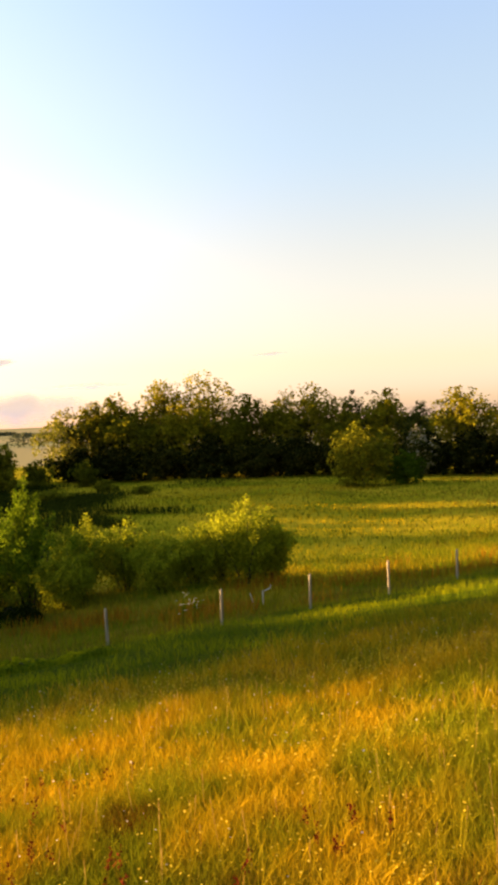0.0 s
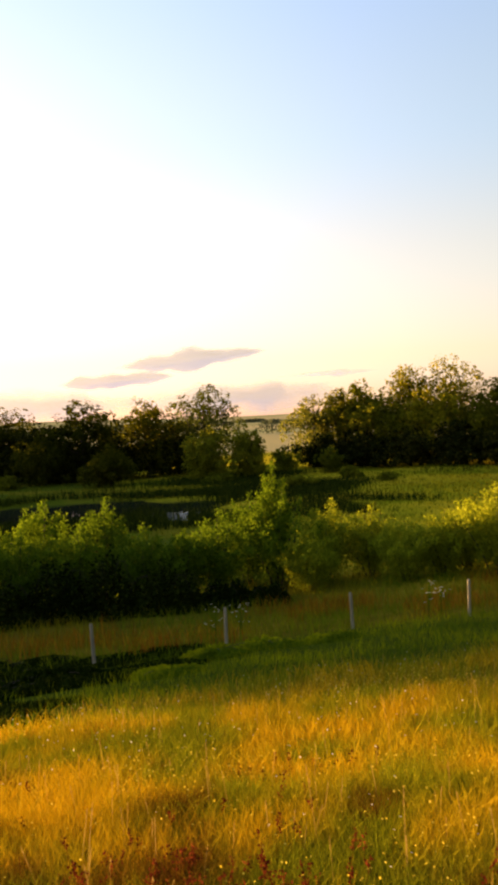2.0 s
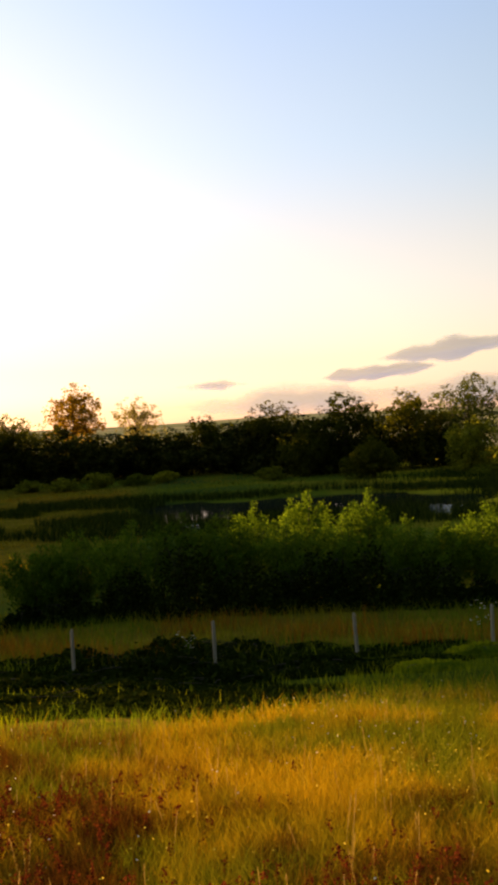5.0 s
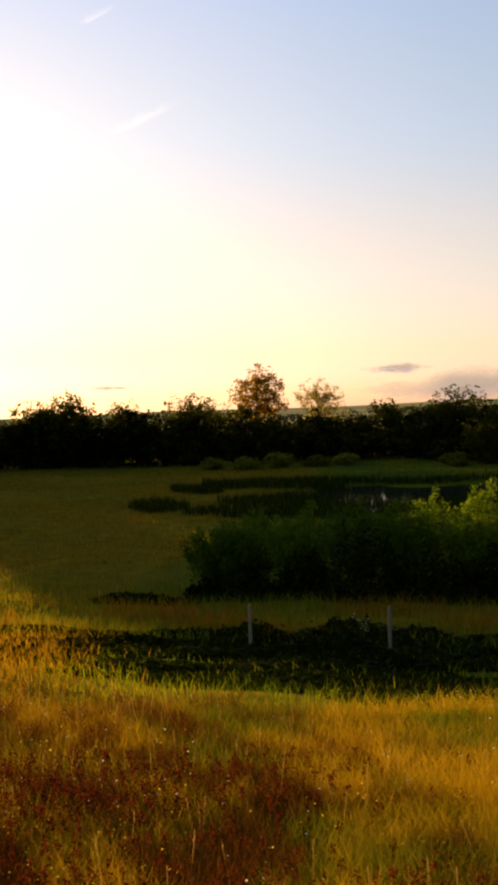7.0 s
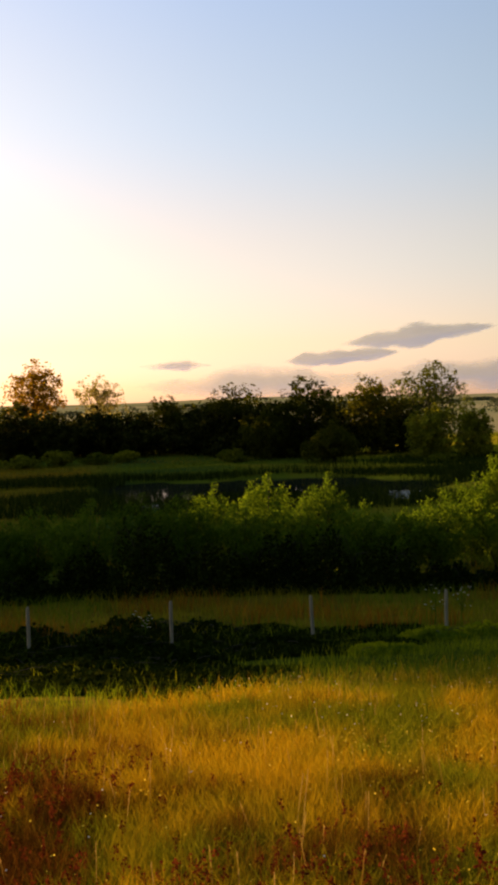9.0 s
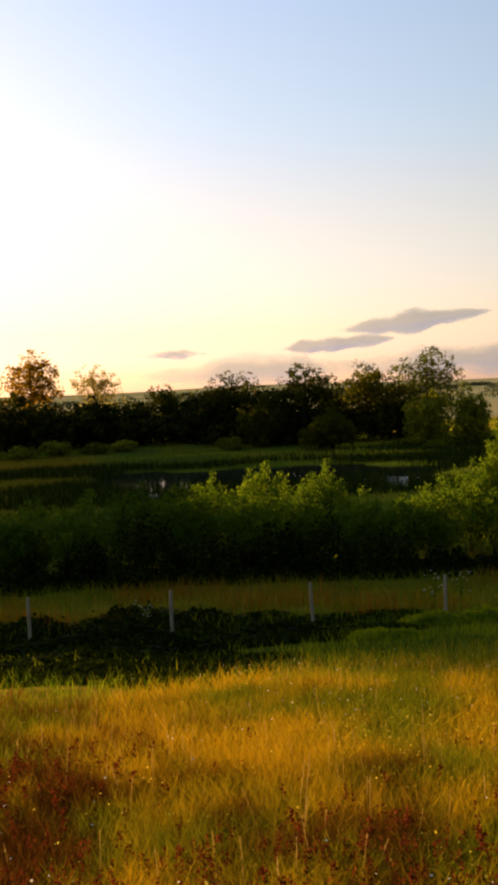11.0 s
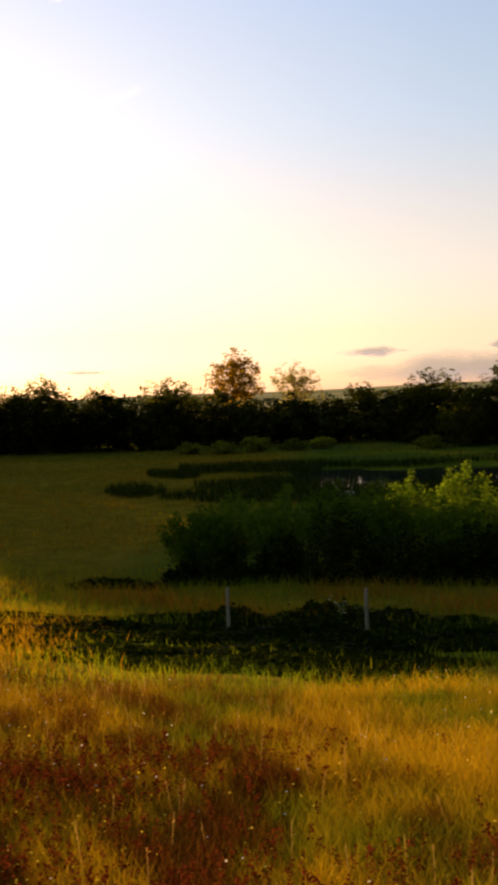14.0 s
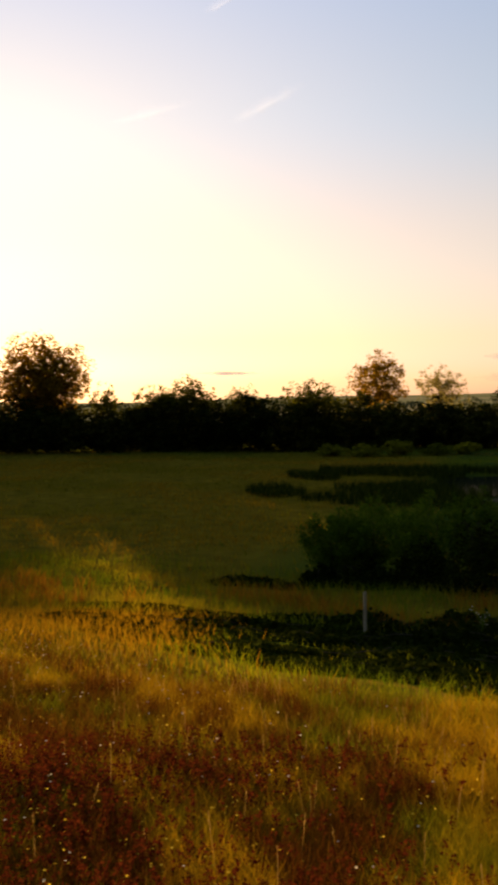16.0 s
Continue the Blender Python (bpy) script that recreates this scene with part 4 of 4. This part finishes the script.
def cloud(az, el, w_deg, h_deg, material, label, seed, lean=0.0, r=3600.0):
    """A flattened vapour bank far off: a lens-shaped shell, thinning towards its rim."""
    rng = np.random.default_rng(seed)
    nu, nv = 40, 12
    c = np.array(heading(az, el)) * r
    right = np.array(heading(az + 90))
    up = np.array([0, 0, 1.0])
    fwd = np.array(heading(az))
    V, UV = [], []
    for i in range(nu + 1):
        for j in range(nv + 1):
            u, v = 2 * i / nu - 1, 2 * j / nv - 1
            rad = math.hypot(u, v / max(0.1, (1 - 0.8 * u * u) * (1 + 0.18 * math.sin(6.0 * u + 2.1 * seed) + 0.10 * math.sin(13.0 * u + seed))))  # drawn-out tips, uneven rim
            x, zz = u * r * radians(w_deg) / 2, v * r * radians(h_deg) / 2 + lean * u * r * radians(h_deg) / 2
            V.append(c + right * x + up * zz + fwd * 40 * max(0, 1 - rad) + up * rng.normal(0, 0.5))
            UV.append(0.75 * (1 - min(1.0, rad)) ** 0.8 - 0.25 * (rad > 0.98))
    F = [(i * (nv + 1) + j, (i + 1) * (nv + 1) + j, (i + 1) * (nv + 1) + j + 1, i * (nv + 1) + j + 1) for i in range(nu) for j in range(nv)]
    me = mesh_of("cloud", np.array(V), F, material, True)
    layer = me.uv_layers.new(name="UVMap")
    idx = np.zeros(len(me.loops), dtype=np.int32)
    me.loops.foreach_get("vertex_index", idx)
    uv = np.zeros((len(idx), 2), dtype=np.float32)
    uv[:, 0] = np.array(UV)[idx]
    layer.data.foreach_set("uv", uv.ravel())
    ob = new("cloud", me)
    ob.visible_shadow = False
    tagged(ob, label, "cloud", "evening clouds")


M_CLOUD = cloud_material("cloud_bank", 0.72, 1.9, (2.0, 1.0, 0.7), 0.58, 0.92, 0.09)
M_HAZE = cloud_material("cloud_haze", 0.75, 2.2, (2.5, 1.0, 0.8), 0.5, 1.15, 0.11)
M_STREAK = cloud_material("cloud_streak", 0.4, 2.2, (2.5, 1.0, 0.8), 0.5, 1.15, 0.2)
M_CIRRUS = cloud_material("cirrus", 0.08, 3.0, (4.0, 1.0, 1.0), 0.65, 1.3, 0.9)
cloud(15.2, 4.2, 11.6, 1.8, M_CLOUD, "long grey-mauve evening cloud bank low in the sky", 1, 0.55)
cloud(10.2, 2.95, 9.0, 1.35, M_CLOUD, "small mauve cloud under the long bank", 2, 0.4)
cloud(-0.8, 2.65, 5.4, 0.8, M_HAZE, "small lens-shaped mauve cloud near the horizon", 3)
cloud(5.0, 1.3, 19.0, 2.8, M_HAZE, "broad hazy mauve cloud bank on the horizon", 4)
cloud(18.5, 1.5, 17.0, 2.8, M_HAZE, "broad hazy grey cloud bank on the horizon", 5)
cloud(24.5, 2.9, 8.0, 0.5, M_STREAK, "thin mauve cloud streak near the horizon", 6, 0.3)
cloud(37.0, 4.7, 3.2, 0.25, M_STREAK, "short thin mauve cloud streak in pale sky", 9, 0.4)
cloud(-20.0, 1.9, 5.0, 0.3, M_HAZE, "thin mauve streak above the hedge", 10, -0.3)
cloud(-25.0, 18.5, 6.8, 1.1, M_CIRRUS, "faint white wisp of cirrus", 7, 1.7)
cloud(-17.2, 19.0, 6.0, 1.4, M_CIRRUS, "faint white hooked wisp of cirrus", 8, 2.0)

cloud(-19.9, 24.8, 3.4, 1.0, M_CIRRUS, "short faint white wisp of cirrus", 11, 1.8)


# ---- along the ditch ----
# near-black leaf colour carries the shade of the ditch and the thicket foot
M_SHADE_BRAMBLE = leafy("shade_dark_bramble_leaves", [(0.0, (0.010, 0.016, 0.002)), (0.7, (0.018, 0.028, 0.003)), (1.0, (0.040, 0.052, 0.006))], 0.1, each=True)


def bramble(az, r, w, h, seed, material=None, label="low bramble mound, near-black to stand in for shade"):
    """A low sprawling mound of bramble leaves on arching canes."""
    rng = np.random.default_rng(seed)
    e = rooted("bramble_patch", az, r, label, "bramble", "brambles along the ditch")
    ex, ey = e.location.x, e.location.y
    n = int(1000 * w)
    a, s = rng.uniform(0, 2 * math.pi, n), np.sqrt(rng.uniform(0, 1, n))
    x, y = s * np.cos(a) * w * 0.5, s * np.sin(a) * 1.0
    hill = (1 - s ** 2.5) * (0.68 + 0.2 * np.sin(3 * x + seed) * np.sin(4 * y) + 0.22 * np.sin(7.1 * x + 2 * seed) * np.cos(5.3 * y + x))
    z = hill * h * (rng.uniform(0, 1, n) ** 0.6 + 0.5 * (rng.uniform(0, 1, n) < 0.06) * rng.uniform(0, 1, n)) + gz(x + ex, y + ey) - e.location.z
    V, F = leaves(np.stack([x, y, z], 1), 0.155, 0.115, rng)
    part("foliage", mesh_of("foliage", V, F, material or M_SHADE_BRAMBLE), e)
    for k in range(4):
        b = rng.uniform(0, 2 * math.pi)
        u = np.linspace(0, 1, 5)
        line = np.stack([u * math.cos(b) * w * 0.45, u * math.sin(b) * 0.55, np.sin(u * 2.6) * h * 0.7 + gz(ex + u * math.cos(b) * w * 0.45, ey + u * math.sin(b) * 0.55) - e.location.z], 1)
        v, f = tube(line, np.linspace(0.012, 0.005, 5), 5)
        part("cane", mesh_of("cane", v, f, M_BARK), e)


# rows standing in for ditch and thicket shade: distance out, from, to, height
drift = random.Random(17)
seed = 500
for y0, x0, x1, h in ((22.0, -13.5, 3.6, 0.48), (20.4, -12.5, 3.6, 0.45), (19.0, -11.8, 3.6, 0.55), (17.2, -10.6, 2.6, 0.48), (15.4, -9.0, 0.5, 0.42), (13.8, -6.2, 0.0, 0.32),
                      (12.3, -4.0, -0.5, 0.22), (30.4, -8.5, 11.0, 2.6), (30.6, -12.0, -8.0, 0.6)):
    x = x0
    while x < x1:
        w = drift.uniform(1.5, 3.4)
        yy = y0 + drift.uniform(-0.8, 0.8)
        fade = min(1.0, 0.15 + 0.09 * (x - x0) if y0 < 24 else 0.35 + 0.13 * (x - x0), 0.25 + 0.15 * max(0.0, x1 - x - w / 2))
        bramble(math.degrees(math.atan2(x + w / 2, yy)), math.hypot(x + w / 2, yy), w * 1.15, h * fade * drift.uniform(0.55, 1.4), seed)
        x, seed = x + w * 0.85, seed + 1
for az, r, w, h in ((16.0, 19.6, 1.8, 0.26), (19.5, 20.6, 2.0, 0.28), (12.5, 17.4, 1.8, 0.2), (24.0, 20.6, 1.4, 0.2)):
    bramble(az, r, w, h, seed, M_LUSH, "low fresh green weed mound in the ditch grass")
    seed += 1


def hogweed(az, r, height, seed):
    """A branching stalk with flat white flower umbels."""
    rng = np.random.default_rng(seed)
    e = rooted("hogweed", az, r, "tall hogweed with flat white flower umbels", "wildflower", "hogweed by the fence")
    v, f = tube([(0, 0, -0.1), (0.02, 0, height * 0.6), (0.03, 0.01, height)], [0.014, 0.010, 0.006], 6)
    part("stalk", mesh_of("stalk", v, f, M_WILLOW), e)
    for k in range(15):
        a = rng.uniform(0, 6.28)
        tip = np.array([math.cos(a) * rng.uniform(0.05, 0.32), math.sin(a) * rng.uniform(0.05, 0.3), height * rng.uniform(0.55, 1.12)])
        v, f = tube([(0.02, 0, height * rng.uniform(0.4, 0.65)), tip * np.array([0.6, 0.6, 0.9]), tip], [0.006, 0.005, 0.003], 5)
        ray = part("side_stalk", mesh_of("side_stalk", v, f, M_WILLOW), e)
        m = 16
        q = rng.normal(0, 0.015, (m, 3)) * np.array([1, 1, 0.18]) + tip
        V, F = leaves(q, 0.015, 0.014, rng)
        part("umbel", mesh_of("umbel", V, F, M_WHITE), ray, "flat white flower umbel")


for k, (az, r, h) in enumerate([(16.2, 21.6, 1.05), (17.9, 21.8, 1.0), (30.6, 24.6, 0.95), (31.4, 25.2, 0.9), (-3.4, 21.2, 0.75)]):
    hogweed(az, r, h, 600 + k)


def broken_branch(az, r, points, width, seed, label):
    """A bleached dead branch stuck in the ground, splintered at its end."""
    x, y = place(az, r)
    v, f = tube(points, [width * (1 - 0.5 * k / (len(points) - 1)) for k in range(len(points))], 7)
    n = len(v)
    v = v + np.random.default_rng(seed).normal(0, width * 0.12, v.shape)
    f = f + [tuple(range(6, -1, -1)), tuple(range(n - 7, n))]
    ob = new("broken_branch", mesh_of("broken_branch", v, f, M_SPLIT))
    ob.location = (x, y, float(gz(x, y)))
    tagged(ob, label, "dead branch", "bleached branches by the fence")


broken_branch(36.4, 29.2, [(-0.12, 0.1, -0.1), (-0.16, 0.06, 0.25), (-0.20, 0.03, 0.48), (-0.05, 0, 0.52), (0.13, 0, 0.56), (0.14, 0.02, 0.66)], 0.018, 1,
              "bleached bent dead branch sticking out of grass")
broken_branch(35.3, 28.4, [(0.08, 0, -0.15), (0.05, 0, 0.15), (0.0, 0, 0.35), (-0.06, 0, 0.55)], 0.022, 3, "short bleached broken stake leaning in grass")
